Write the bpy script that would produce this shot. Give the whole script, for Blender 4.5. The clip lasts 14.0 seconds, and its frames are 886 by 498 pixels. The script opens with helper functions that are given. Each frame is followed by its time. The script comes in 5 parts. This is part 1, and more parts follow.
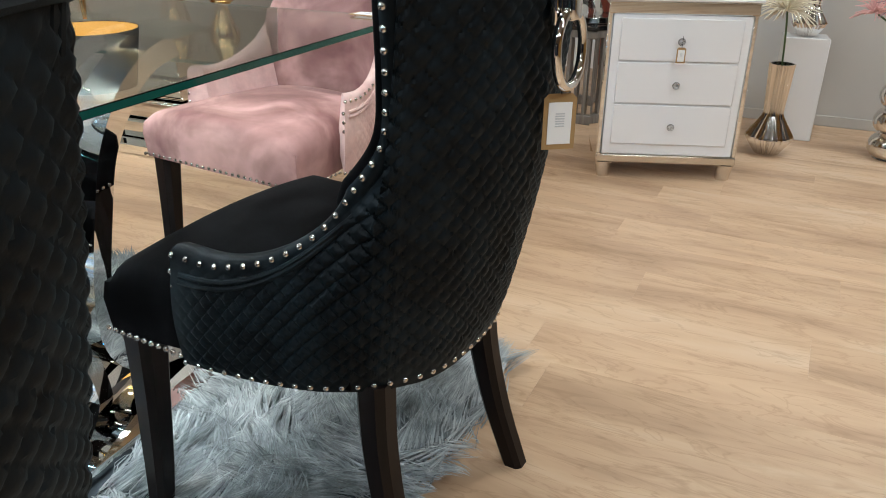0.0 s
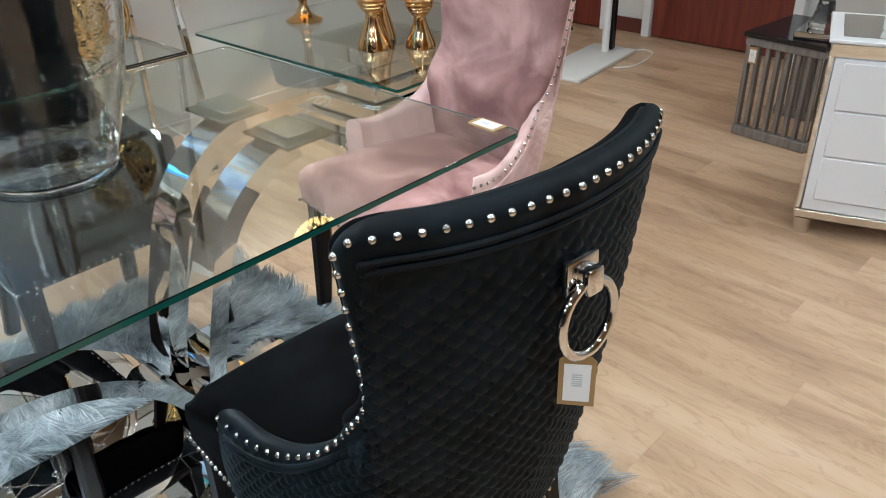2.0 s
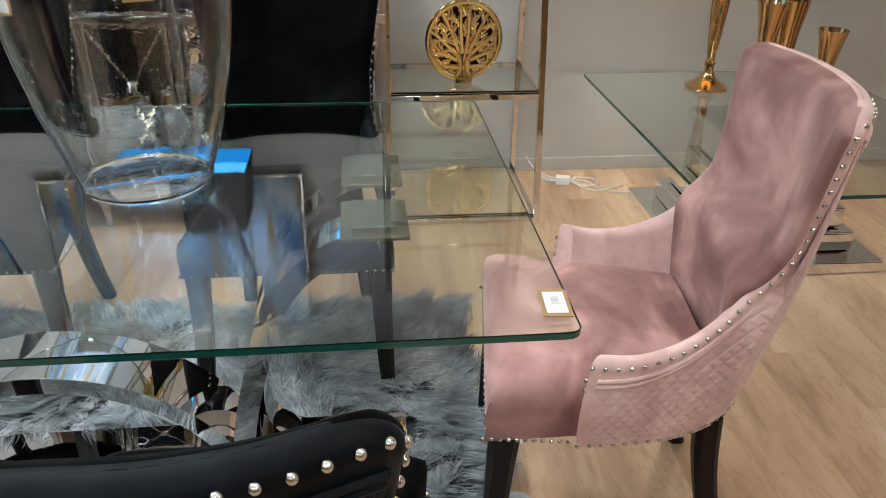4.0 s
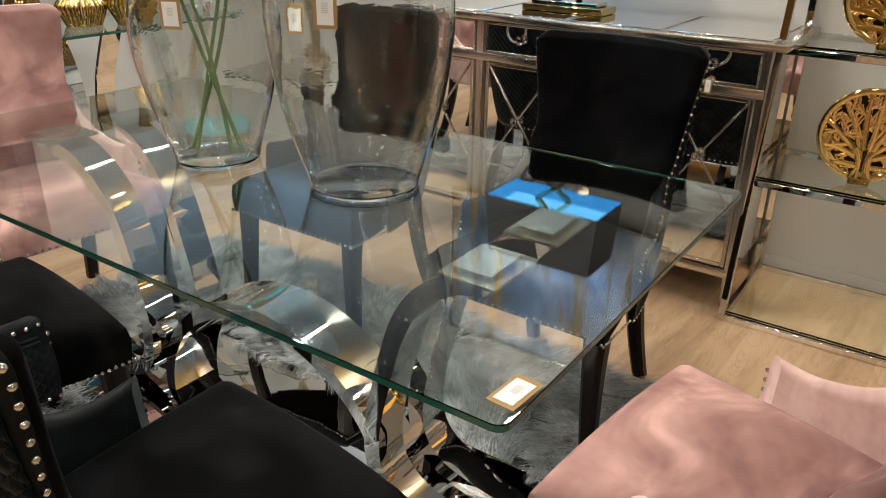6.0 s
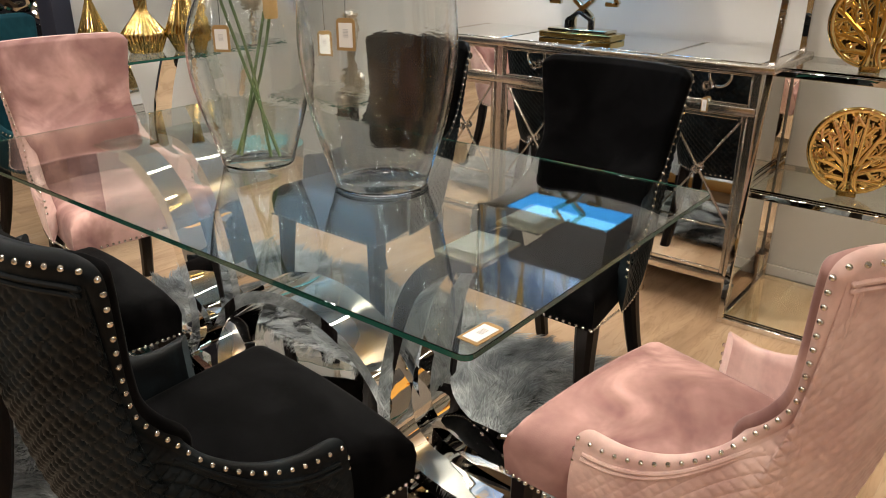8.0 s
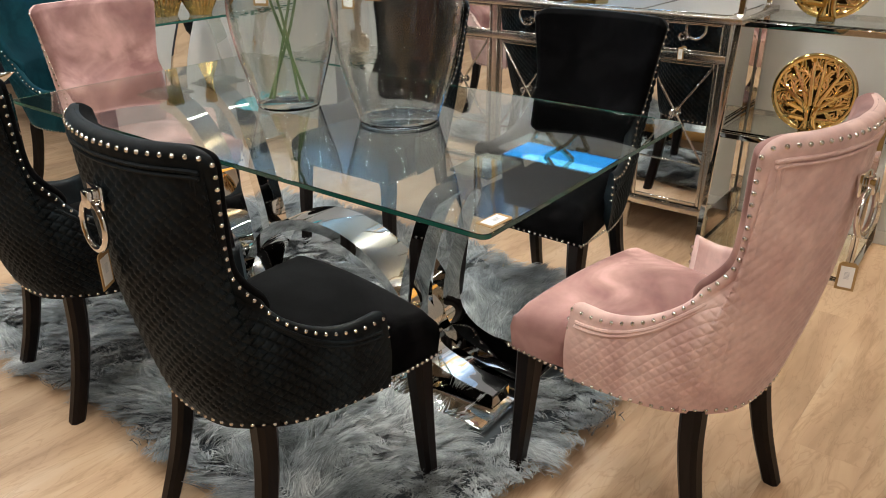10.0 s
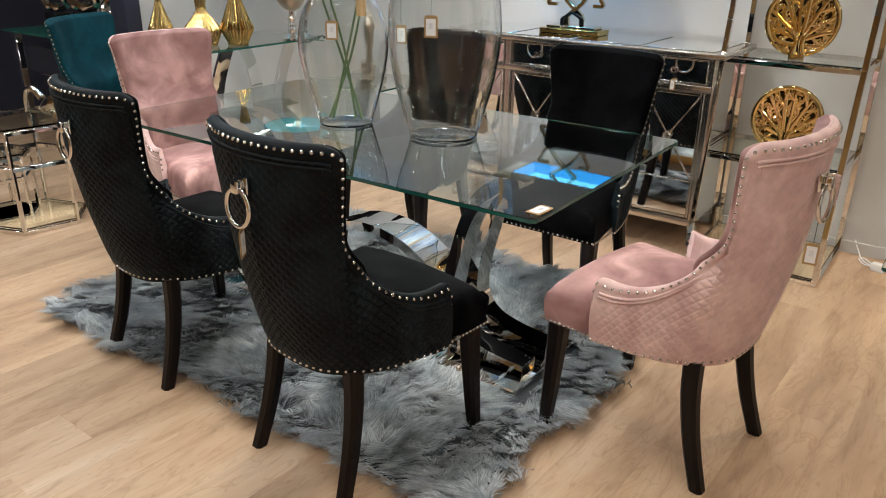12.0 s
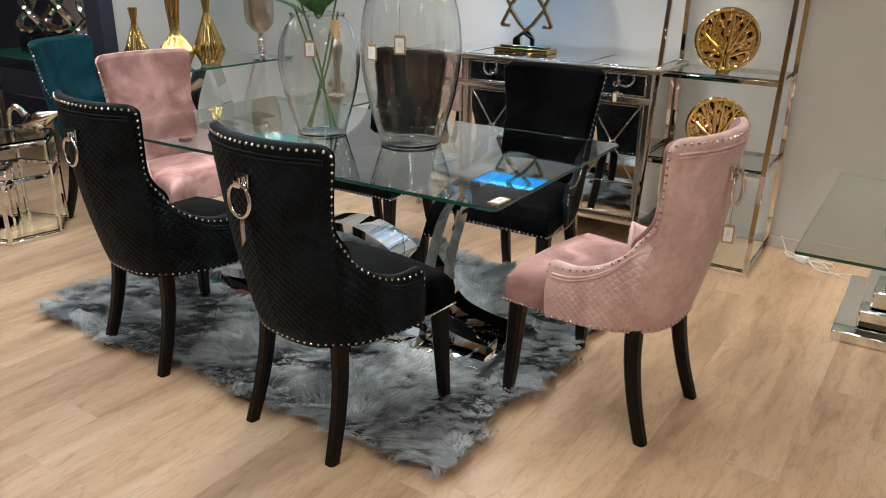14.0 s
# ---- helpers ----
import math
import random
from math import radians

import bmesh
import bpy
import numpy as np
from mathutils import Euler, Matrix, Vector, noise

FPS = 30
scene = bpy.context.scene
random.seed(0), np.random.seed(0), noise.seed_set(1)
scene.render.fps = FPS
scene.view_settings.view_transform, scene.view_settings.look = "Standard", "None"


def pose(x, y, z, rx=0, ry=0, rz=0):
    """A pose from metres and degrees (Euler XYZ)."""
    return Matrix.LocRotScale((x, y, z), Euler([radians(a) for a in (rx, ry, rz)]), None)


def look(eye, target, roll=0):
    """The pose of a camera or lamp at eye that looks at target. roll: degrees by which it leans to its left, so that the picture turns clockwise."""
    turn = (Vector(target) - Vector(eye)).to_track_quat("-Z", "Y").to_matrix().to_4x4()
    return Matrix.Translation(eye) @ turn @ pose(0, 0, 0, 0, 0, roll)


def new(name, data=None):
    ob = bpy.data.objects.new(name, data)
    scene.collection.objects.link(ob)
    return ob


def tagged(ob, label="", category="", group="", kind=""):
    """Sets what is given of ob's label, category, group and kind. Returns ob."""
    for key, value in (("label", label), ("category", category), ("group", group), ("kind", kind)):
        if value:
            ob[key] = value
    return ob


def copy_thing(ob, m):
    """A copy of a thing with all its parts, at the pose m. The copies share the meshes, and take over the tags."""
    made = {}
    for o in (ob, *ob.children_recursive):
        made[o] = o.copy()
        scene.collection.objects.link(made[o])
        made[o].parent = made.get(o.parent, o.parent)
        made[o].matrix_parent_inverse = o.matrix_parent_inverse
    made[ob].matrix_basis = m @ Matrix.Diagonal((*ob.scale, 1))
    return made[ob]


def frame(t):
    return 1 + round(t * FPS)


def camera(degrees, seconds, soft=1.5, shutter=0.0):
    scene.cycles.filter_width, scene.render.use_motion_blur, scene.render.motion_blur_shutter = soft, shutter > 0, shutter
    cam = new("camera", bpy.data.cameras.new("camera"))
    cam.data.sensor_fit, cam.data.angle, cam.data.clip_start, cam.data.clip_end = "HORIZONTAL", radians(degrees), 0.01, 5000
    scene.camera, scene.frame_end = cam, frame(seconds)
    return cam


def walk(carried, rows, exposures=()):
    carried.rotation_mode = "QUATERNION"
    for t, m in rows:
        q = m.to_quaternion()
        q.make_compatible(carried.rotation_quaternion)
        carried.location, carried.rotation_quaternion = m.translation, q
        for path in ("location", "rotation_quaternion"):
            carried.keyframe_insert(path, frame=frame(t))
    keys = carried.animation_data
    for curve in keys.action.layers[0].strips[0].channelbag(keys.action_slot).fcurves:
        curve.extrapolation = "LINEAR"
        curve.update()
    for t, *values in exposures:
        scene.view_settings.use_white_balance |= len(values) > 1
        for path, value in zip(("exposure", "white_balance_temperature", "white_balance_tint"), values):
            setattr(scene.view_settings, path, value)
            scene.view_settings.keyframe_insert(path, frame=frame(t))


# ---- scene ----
cam = camera(60.0, 14.0, soft=1.0)
PATH = [
    (0, (-0.659, -1.185, 0.993), (1.006, -0.462, 0.153), 0.5),
    (0.5, (-0.591, -1.195, 1.111), (1.085, -0.49, 0.277), -0.5),
    (1, (-0.571, -1.244, 1.216), (0.963, -0.376, 0.27), -1.2),
    (1.5, (-0.501, -1.335, 1.289), (0.872, -0.266, 0.303), -1.3),
    (2, (-0.335, -1.305, 1.316), (0.924, -0.118, 0.313), -1.8),
    (2.5, (-0.187, -1.237, 1.333), (0.909, 0.116, 0.35), -2.1),
    (2.7, (-0.112, -1.243, 1.331), (0.892, 0.18, 0.347), -1.5),
    (4.8, (0.856, -1.274, 1.335), (0.517, 0.462, 0.401), 1.5),
    (5, (0.921, -1.237, 1.331), (0.458, 0.474, 0.404), 1.4),
    (5.5, (1.025, -1.131, 1.329), (0.268, 0.504, 0.461), 0.5),
    (6, (1.142, -1.103, 1.326), (0.111, 0.396, 0.496), 0.9),
    (6.5, (1.268, -1.125, 1.315), (0.136, 0.297, 0.48), 2.2),
    (7, (1.324, -1.166, 1.318), (0.147, 0.23, 0.504), 1.8),
    (7.5, (1.335, -1.216, 1.337), (0.172, 0.217, 0.567), 0.7),
    (7.7, (1.346, -1.24, 1.347), (0.201, 0.214, 0.589), 0.2),
    (9.8, (1.572, -1.51, 1.361), (0.439, -0.086, 0.532), 0.7),
    (10, (1.535, -1.577, 1.351), (0.436, -0.128, 0.518), -0.3),
    (10.5, (1.494, -1.693, 1.363), (0.496, -0.184, 0.51), -0.3),
    (11, (1.54, -1.804, 1.372), (0.504, -0.313, 0.532), 0.6),
    (11.5, (1.625, -1.934, 1.399), (0.536, -0.466, 0.586), 0.7),
    (12, (1.64, -2.033, 1.419), (0.564, -0.531, 0.655), 0.7),
    (12.5, (1.6, -2.115, 1.428), (0.584, -0.559, 0.688), 0.1),
    (13, (1.645, -2.185, 1.434), (0.649, -0.611, 0.705), 0.1),
    (13.5, (1.736, -2.26, 1.436), (0.749, -0.679, 0.71), 0.8),
    (14, (1.786, -2.314, 1.44), (0.788, -0.734, 0.727), 0.8),
]
walk(cam, [(t, look(eye, target, roll)) for t, eye, target, roll in PATH], [(0, 0.20, 6050, 4), (0.6, 0.10, 5950, 3), (1.5, 0.20, 5800, 1), (2.0, 0.20, 5750, 3), (2.5, 0.08, 5900, 4), (5.0, -0.04, 6700, 10), (6.0, -0.05, 7550, 11), (7.5, 0.05, 7900, 14), (10.5, 0.12, 6900, 10), (12.0, 0.07, 6700, 10), (14.0, 0.0, 6600, 9)])

# ---- light ----
world = bpy.data.worlds.new("world")
scene.world = world
world.use_nodes = True
world.node_tree.nodes["Background"].inputs[0].default_value = (1.0, 0.93, 0.85, 1)
world.node_tree.nodes["Background"].inputs[1].default_value = 0.03
CEIL = 2.75


def lamp(name, m, watts, size, color, kind="AREA", spread=None):
    data = bpy.data.lights.new(name, kind)
    data.energy, data.color = watts, color
    if kind == "AREA":
        data.shape = "RECTANGLE" if isinstance(size, tuple) else "DISK"
        data.size = size[0] if isinstance(size, tuple) else size
        if isinstance(size, tuple):
            data.size_y = size[1]
        if spread:
            data.spread = radians(spread)
    else:
        data.shadow_soft_size = size
    ob = new(name, data)
    ob.matrix_world = m
    return ob


WARM = (1.0, 0.90, 0.78)
COOL = (0.95, 0.98, 1.0)
SPOTS = [(1.1, -0.9, COOL, 8), (-0.9, 0.1, COOL, 16), (-1.6, -2.6, COOL, 48), (0.2, -2.9, COOL, 41), (2.3, -2.8, WARM, 14), (-2.0, -0.8, COOL, 34), (0.1, -0.5, COOL, 22),
         (1.75, -1.3, WARM, 9), (1.6, 1.70, WARM, 20), (-0.4, 1.2, COOL, 68), (2.9, 0.7, WARM, 2), (2.7, -1.9, COOL, 37),
         (-1.9, 1.0, (0.52, 0.74, 1.0), 17), (-3.1, -0.4, COOL, 33), (4.2, -0.3, WARM, 5)]
for sx, sy, col, watts in SPOTS:
    if col is WARM:
        lamp("downlight_beam", pose(sx, sy, CEIL - 0.03), watts * 0.55, 0.16, col, spread=150)
    else:
        lamp("strip_beam", pose(sx, sy, CEIL - 0.052), watts * 0.55, (0.085, 1.5), col, spread=160)


# ---- materials ----
def mat(name, color=(0.5, 0.5, 0.5), rough=0.5, metal=0.0, **more):
    m = bpy.data.materials.new(name)
    m.use_nodes = True
    b = m.node_tree.nodes["Principled BSDF"]
    b.inputs["Base Color"].default_value = (*color, 1)
    b.inputs["Roughness"].default_value = rough
    b.inputs["Metallic"].default_value = metal
    for key, value in more.items():
        b.inputs[key.replace("_", " ")].default_value = value
    return m


def node(m, kind, **values):
    n = m.node_tree.nodes.new(kind)
    for key, value in values.items():
        k = key.replace("_", " ")
        if k in n.inputs:
            n.inputs[k].default_value = value
    return n


def wire(m, a, b):
    m.node_tree.links.new(a, b)


def bsdf(m):
    return m.node_tree.nodes["Principled BSDF"]


def ramp(m, source, stops):
    r = m.node_tree.nodes.new("ShaderNodeValToRGB")
    while len(r.color_ramp.elements) < len(stops):
        r.color_ramp.elements.new(0.5)
    for e, (at, c) in zip(r.color_ramp.elements, stops):
        e.position, e.color = at, (*c, 1)
    wire(m, source, r.inputs[0])
    return r.outputs[0]


def coords(m, scale=(1, 1, 1), space="Object"):
    c = m.node_tree.nodes.new("ShaderNodeTexCoord")
    mp = m.node_tree.nodes.new("ShaderNodeMapping")
    mp.inputs["Scale"].default_value = scale
    wire(m, c.outputs[space], mp.inputs[0])
    return mp.outputs[0]


def noisy(m, scale, detail=4, space="Object", stretch=(1, 1, 1), rough=0.55):
    n = node(m, "ShaderNodeTexNoise", Scale=scale, Detail=detail, Roughness=rough)
    wire(m, coords(m, stretch, space), n.inputs["Vector"])
    return n.outputs["Fac"]


def bump(m, source, strength, distance):
    b = node(m, "ShaderNodeBump", Strength=strength, Distance=distance)
    wire(m, source, b.inputs["Height"])
    wire(m, b.outputs[0], bsdf(m).inputs["Normal"])


def velvet(name, dark, light, sheen, tint, gloss=0.1, scale=7, rough=0.75):
    m = mat(name, dark, rough, 0, Sheen_Weight=sheen, Sheen_Roughness=0.35, Specular_IOR_Level=gloss)
    bsdf(m).inputs["Sheen Tint"].default_value = (*tint, 1)
    # shading of the brushed nap strokes, painted as dark and light base colour
    nap = node(m, "ShaderNodeTexNoise", Scale=scale, Detail=4, Roughness=0.5, Distortion=0.6)
    wire(m, coords(m, (1, 1.5, 1)), nap.inputs["Vector"])
    broad = ramp(m, nap.outputs["Fac"], [(0.38, dark), (0.50, tuple(0.6 * a + 0.4 * b for a, b in zip(dark, light))), (0.60, light)])
    fine = ramp(m, noisy(m, scale * 5, 4), [(0.3, (0.82, 0.82, 0.82)), (0.7, (1, 1, 1))])
    mix = m.node_tree.nodes.new("ShaderNodeMix")
    mix.data_type, mix.blend_type = "RGBA", "MULTIPLY"
    mix.inputs["Factor"].default_value = 1.0
    wire(m, broad, mix.inputs["A"])
    wire(m, fine, mix.inputs["B"])
    wire(m, mix.outputs["Result"], bsdf(m).inputs["Base Color"])
    bump(m, noisy(m, 420, 3), 0.10, 0.002)
    return m


plush_black = velvet("black plush velvet", (0.0010, 0.0010, 0.0012), (0.0044, 0.0044, 0.0050), 0.02, (0.8, 0.85, 0.9), 0.02)
# the bluish sheen on the quilting is mixed into this lighter base colour
quilt_black = velvet("black quilted velvet", (0.0012, 0.0024, 0.0035), (0.0058, 0.0100, 0.0132), 0.05, (0.55, 0.88, 1.0), 0.13, 9, 0.55)
# one pink velvet in two tones: shade of seat and inner back in the plush colour
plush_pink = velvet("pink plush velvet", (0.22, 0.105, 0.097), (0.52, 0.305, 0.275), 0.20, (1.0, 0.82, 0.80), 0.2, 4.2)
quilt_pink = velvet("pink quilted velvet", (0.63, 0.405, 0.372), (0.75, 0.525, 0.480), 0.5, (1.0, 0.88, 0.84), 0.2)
plush_teal = velvet("teal plush velvet", (0.002, 0.026, 0.036), (0.004, 0.046, 0.060), 0.1, (0.4, 0.9, 1.0), 0.1)
quilt_teal = velvet("teal quilted velvet", (0.003, 0.033, 0.044), (0.005, 0.050, 0.064), 0.1, (0.4, 0.9, 1.0), 0.1)
chrome = mat("polished steel", (0.80, 0.79, 0.77), 0.045, 1)
wire(chrome, ramp(chrome, noisy(chrome, 9, 3), [(0.3, (0.012, 0.012, 0.012)), (0.8, (0.035, 0.035, 0.035))]), bsdf(chrome).inputs["Roughness"])
bump(chrome, noisy(chrome, 5, 2), 0.10, 0.02)
nickel = mat("nickel nail", (0.66, 0.64, 0.60), 0.20, 1)
silver_trim = mat("champagne silver", (0.66, 0.62, 0.56), 0.24, 1)
bump(silver_trim, noisy(silver_trim, 60, 3), 0.12, 0.002)
mirror = mat("mirror glass", (0.86, 0.87, 0.86), 0.015, 1)
mirror_dark = mat("smoked mirror", (0.55, 0.56, 0.56), 0.02, 1)
gold = mat("gold lustre", (0.56, 0.41, 0.165), 0.14, 1)
wire(gold, ramp(gold, noisy(gold, 30, 3), [(0.3, (0.08, 0.08, 0.08)), (0.8, (0.24, 0.24, 0.24))]), bsdf(gold).inputs["Roughness"])
gold_copper = mat("rose gold lustre", (0.76, 0.50, 0.24), 0.09, 1)
silver_shine = mat("silver lustre", (0.78, 0.76, 0.73), 0.10, 1)
bowl_mat = mat("antique silver", (0.50, 0.44, 0.36), 0.32, 1)
glass = mat("clear glass", (0.98, 1.0, 0.99), 0.0, 0, Transmission_Weight=1.0, IOR=1.45)
bump(glass, noisy(glass, 6, 3, stretch=(1.6, 1.6, 4.5)), 0.11, 0.01)
glass_top = mat("table glass", (0.85, 0.895, 0.85), 0.0, 0, Transmission_Weight=1.0, IOR=1.52)
glass_edge = mat("green glass edge", (0.02, 0.13, 0.10), 0.08, 0, Transmission_Weight=0.35, IOR=1.5)
leg_wood = mat("espresso wood", (0.018, 0.010, 0.009), 0.42, 0, Specular_IOR_Level=0.20)
wire(leg_wood, ramp(leg_wood, noisy(leg_wood, 14, 4, stretch=(6, 6, 0.6)), [(0.3, (0.003, 0.002, 0.002)), (0.7, (0.009, 0.005, 0.0045))]), bsdf(leg_wood).inputs["Base Color"])
kraft = mat("kraft card", (0.36, 0.22, 0.09), 0.75)
paper = mat("white paper", (0.82, 0.81, 0.79), 0.7)
ink = mat("grey print", (0.55, 0.55, 0.56), 0.7)
plastic_white = mat("white plastic", (0.72, 0.72, 0.70), 0.4)
white_lacquer = mat("white lacquer", (0.78, 0.78, 0.79), 0.22)
black_gloss = mat("black gloss", (0.008, 0.008, 0.009), 0.08)
white_ceramic = mat("white ceramic", (0.82, 0.81, 0.79), 0.25)
crystal = mat("crystal", (0.95, 0.96, 0.97), 0.0, 0, Transmission_Weight=1.0, IOR=1.9)
thread = mat("black thread", (0.02, 0.02, 0.02), 0.8)
stem_green = mat("stem green", (0.055, 0.095, 0.030), 0.45)
leaf_green = mat("leaf green", (0.055, 0.15, 0.03), 0.42)
wire(leaf_green, ramp(leaf_green, noisy(leaf_green, 22, 3), [(0.35, (0.035, 0.11, 0.02)), (0.7, (0.09, 0.21, 0.045))]), bsdf(leaf_green).inputs["Base Color"])
petal_cream = mat("cream petal", (0.80, 0.74, 0.60), 0.7)
petal_pink = mat("pink petal", (0.72, 0.42, 0.40), 0.7)
petal_mauve = mat("mauve petal", (0.34, 0.21, 0.25), 0.7)


def wall_paint(name, c, rough=0.75):
    m = mat(name, c, rough)
    d = tuple(v * 0.93 for v in c)
    wire(m, ramp(m, noisy(m, 1.7, 5), [(0.35, d), (0.65, c)]), bsdf(m).inputs["Base Color"])
    bump(m, noisy(m, 260, 4), 0.12, 0.002)
    return m


paint_grey = wall_paint("grey wall paint", (0.50, 0.48, 0.45))
paint_white = wall_paint("white wall paint", (0.74, 0.73, 0.71))
paint_navy = wall_paint("navy paint", (0.022, 0.026, 0.045), 0.55)
ceiling_mat = wall_paint("ceiling paint", (0.27, 0.235, 0.19))
# amber light put into the unseen front wall's colour, for the chrome to mirror
paint_amber_glow = wall_paint("amber glow wall colour", (0.46, 0.27, 0.09))
red_door_mat = mat("red brown door", (0.16, 0.028, 0.016), 0.35)
wire(red_door_mat, ramp(red_door_mat, noisy(red_door_mat, 5, 4, stretch=(8, 8, 0.5)), [(0.3, (0.11, 0.018, 0.012)), (0.7, (0.20, 0.04, 0.02))]), bsdf(red_door_mat).inputs["Base Color"])
skirting_red = mat("red skirting", (0.12, 0.03, 0.02), 0.4)


def plank_material():
    m = mat("oak laminate", (0.5, 0.35, 0.22), 0.40, 0, Specular_IOR_Level=0.45)
    info = m.node_tree.nodes.new("ShaderNodeObjectInfo")
    tc = m.node_tree.nodes.new("ShaderNodeTexCoord")
    shift = node(m, "ShaderNodeVectorMath")
    comb = node(m, "ShaderNodeCombineXYZ")
    mult = node(m, "ShaderNodeMath")
    mult.operation = "MULTIPLY"
    mult.inputs[1].default_value = 57.0
    wire(m, info.outputs["Random"], mult.inputs[0])
    for i in range(3):
        wire(m, mult.outputs[0], comb.inputs[i])
    wire(m, tc.outputs["Object"], shift.inputs[0])
    wire(m, comb.outputs[0], shift.inputs[1])
    mp = m.node_tree.nodes.new("ShaderNodeMapping")
    mp.inputs["Scale"].default_value = (0.75, 3.6, 1.0)
    wire(m, shift.outputs[0], mp.inputs[0])
    warp = node(m, "ShaderNodeTexNoise", Scale=1.5, Detail=4, Distortion=0.5, Roughness=0.55)
    wire(m, mp.outputs[0], warp.inputs["Vector"])
    fine = m.node_tree.nodes.new("ShaderNodeMapping")
    fine.inputs["Scale"].default_value = (1.0, 5.5, 1.0)
    wire(m, shift.outputs[0], fine.inputs[0])
    grain = node(m, "ShaderNodeTexNoise", Scale=2.6, Detail=9, Roughness=0.66, Distortion=1.3)
    wire(m, fine.outputs[0], grain.inputs["Vector"])
    figure = node(m, "ShaderNodeTexNoise", Scale=3.4, Detail=3, Roughness=0.5, Distortion=2.6)
    wire(m, mp.outputs[0], figure.inputs["Vector"])
    base = ramp(m, warp.outputs["Fac"], [(0.26, (0.36, 0.232, 0.142)), (0.40, (0.50, 0.336, 0.214)), (0.56, (0.615, 0.43, 0.278)), (0.74, (0.68, 0.52, 0.375))])
    vein = ramp(m, grain.outputs["Fac"], [(0.24, (0.50, 0.44, 0.40)), (0.34, (0.80, 0.77, 0.73)), (0.50, (1, 1, 1)), (0.70, (0.94, 0.92, 0.90))])
    line = ramp(m, figure.outputs["Fac"], [(0.455, (1, 1, 1)), (0.485, (0.66, 0.59, 0.53)), (0.515, (1, 1, 1))])
    mixl = m.node_tree.nodes.new("ShaderNodeMix")
    mixl.data_type, mixl.blend_type = "RGBA", "MULTIPLY"
    mixl.inputs["Factor"].default_value = 0.55
    wire(m, vein, mixl.inputs["A"])
    wire(m, line, mixl.inputs["B"])
    vein = mixl.outputs["Result"]
    mix = m.node_tree.nodes.new("ShaderNodeMix")
    mix.data_type, mix.blend_type = "RGBA", "MULTIPLY"
    mix.inputs["Factor"].default_value = 0.8
    wire(m, base, mix.inputs["A"])
    wire(m, vein, mix.inputs["B"])
    tone = ramp(m, info.outputs["Random"], [(0.0, (0.85, 0.83, 0.81)), (0.5, (0.88, 0.863, 0.85)), (1.0, (0.92, 0.905, 0.89))])
    mix2 = m.node_tree.nodes.new("ShaderNodeMix")
    mix2.data_type, mix2.blend_type = "RGBA", "MULTIPLY"
    mix2.inputs["Factor"].default_value = 1.0
    wire(m, mix.outputs["Result"], mix2.inputs["A"])
    wire(m, tone, mix2.inputs["B"])
    wire(m, mix2.outputs["Result"], bsdf(m).inputs["Base Color"])
    wire(m, ramp(m, grain.outputs["Fac"], [(0.3, (0.46, 0.46, 0.46)), (0.7, (0.30, 0.30, 0.30))]), bsdf(m).inputs["Roughness"])
    bump(m, grain.outputs["Fac"], 0.10, 0.002)
    return m


oak = plank_material()
joint_dark = mat("floor joint", (0.36, 0.25, 0.165), 0.7)


def fur_material():
    m = mat("grey blue fur", (0.2, 0.24, 0.27), 0.6, 0, Sheen_Weight=0.3)
    geo = m.node_tree.nodes.new("ShaderNodeNewGeometry")
    patch = noisy(m, 3.4, 6, rough=0.72)
    col = ramp(m, patch, [(0.36, (0.075, 0.092, 0.10)), (0.47, (0.25, 0.285, 0.295)), (0.56, (0.47, 0.51, 0.52)), (0.66, (0.76, 0.79, 0.78))])
    var = ramp(m, geo.outputs["Random Per Island"], [(0.0, (0.42, 0.42, 0.43)), (1.0, (1, 1, 1))])
    mix = m.node_tree.nodes.new("ShaderNodeMix")
    mix.data_type, mix.blend_type = "RGBA", "MULTIPLY"
    mix.inputs["Factor"].default_value = 1.0
    wire(m, col, mix.inputs["A"])
    wire(m, var, mix.inputs["B"])
    wire(m, mix.outputs["Result"], bsdf(m).inputs["Base Color"])
    return m


fur = fur_material()
pelt = mat("fur backing", (0.05, 0.062, 0.072), 0.9)


# ---- builders ----
def mesh_of(bm, name, material, smooth=True):
    bmesh.ops.recalc_face_normals(bm, faces=bm.faces)
    me = bpy.data.meshes.new(name)
    bm.to_mesh(me)
    bm.free()
    if smooth:
        me.shade_smooth()
        me.set_sharp_from_angle(angle=radians(38))
    for one in (material if isinstance(material, (list, tuple)) else [material]):
        me.materials.append(one)
    return me


def part(name, bm, material, parent, label="", smooth=True):
    """One mesh object under a thing or under a part."""
    ob = new(name, mesh_of(bm, name, material, smooth))
    ob.parent = parent
    if label:
        tagged(ob, label)
    return ob


def child(name, me, parent, m=None):
    ob = new(name, me)
    ob.parent = parent
    if m is not None:
        ob.matrix_basis = m
    return ob


def thing(name, m, label, category, group="", kind=""):
    ob = new(name)
    ob.empty_display_size = 0.1
    ob.matrix_basis = m
    return tagged(ob, label, category, group, kind)


def solid(name, bm, material, label, category, group="", kind="", m=None, smooth=True):
    ob = new(name, mesh_of(bm, name, material, smooth))
    if m is not None:
        ob.matrix_basis = m
    return tagged(ob, label, category, group, kind)


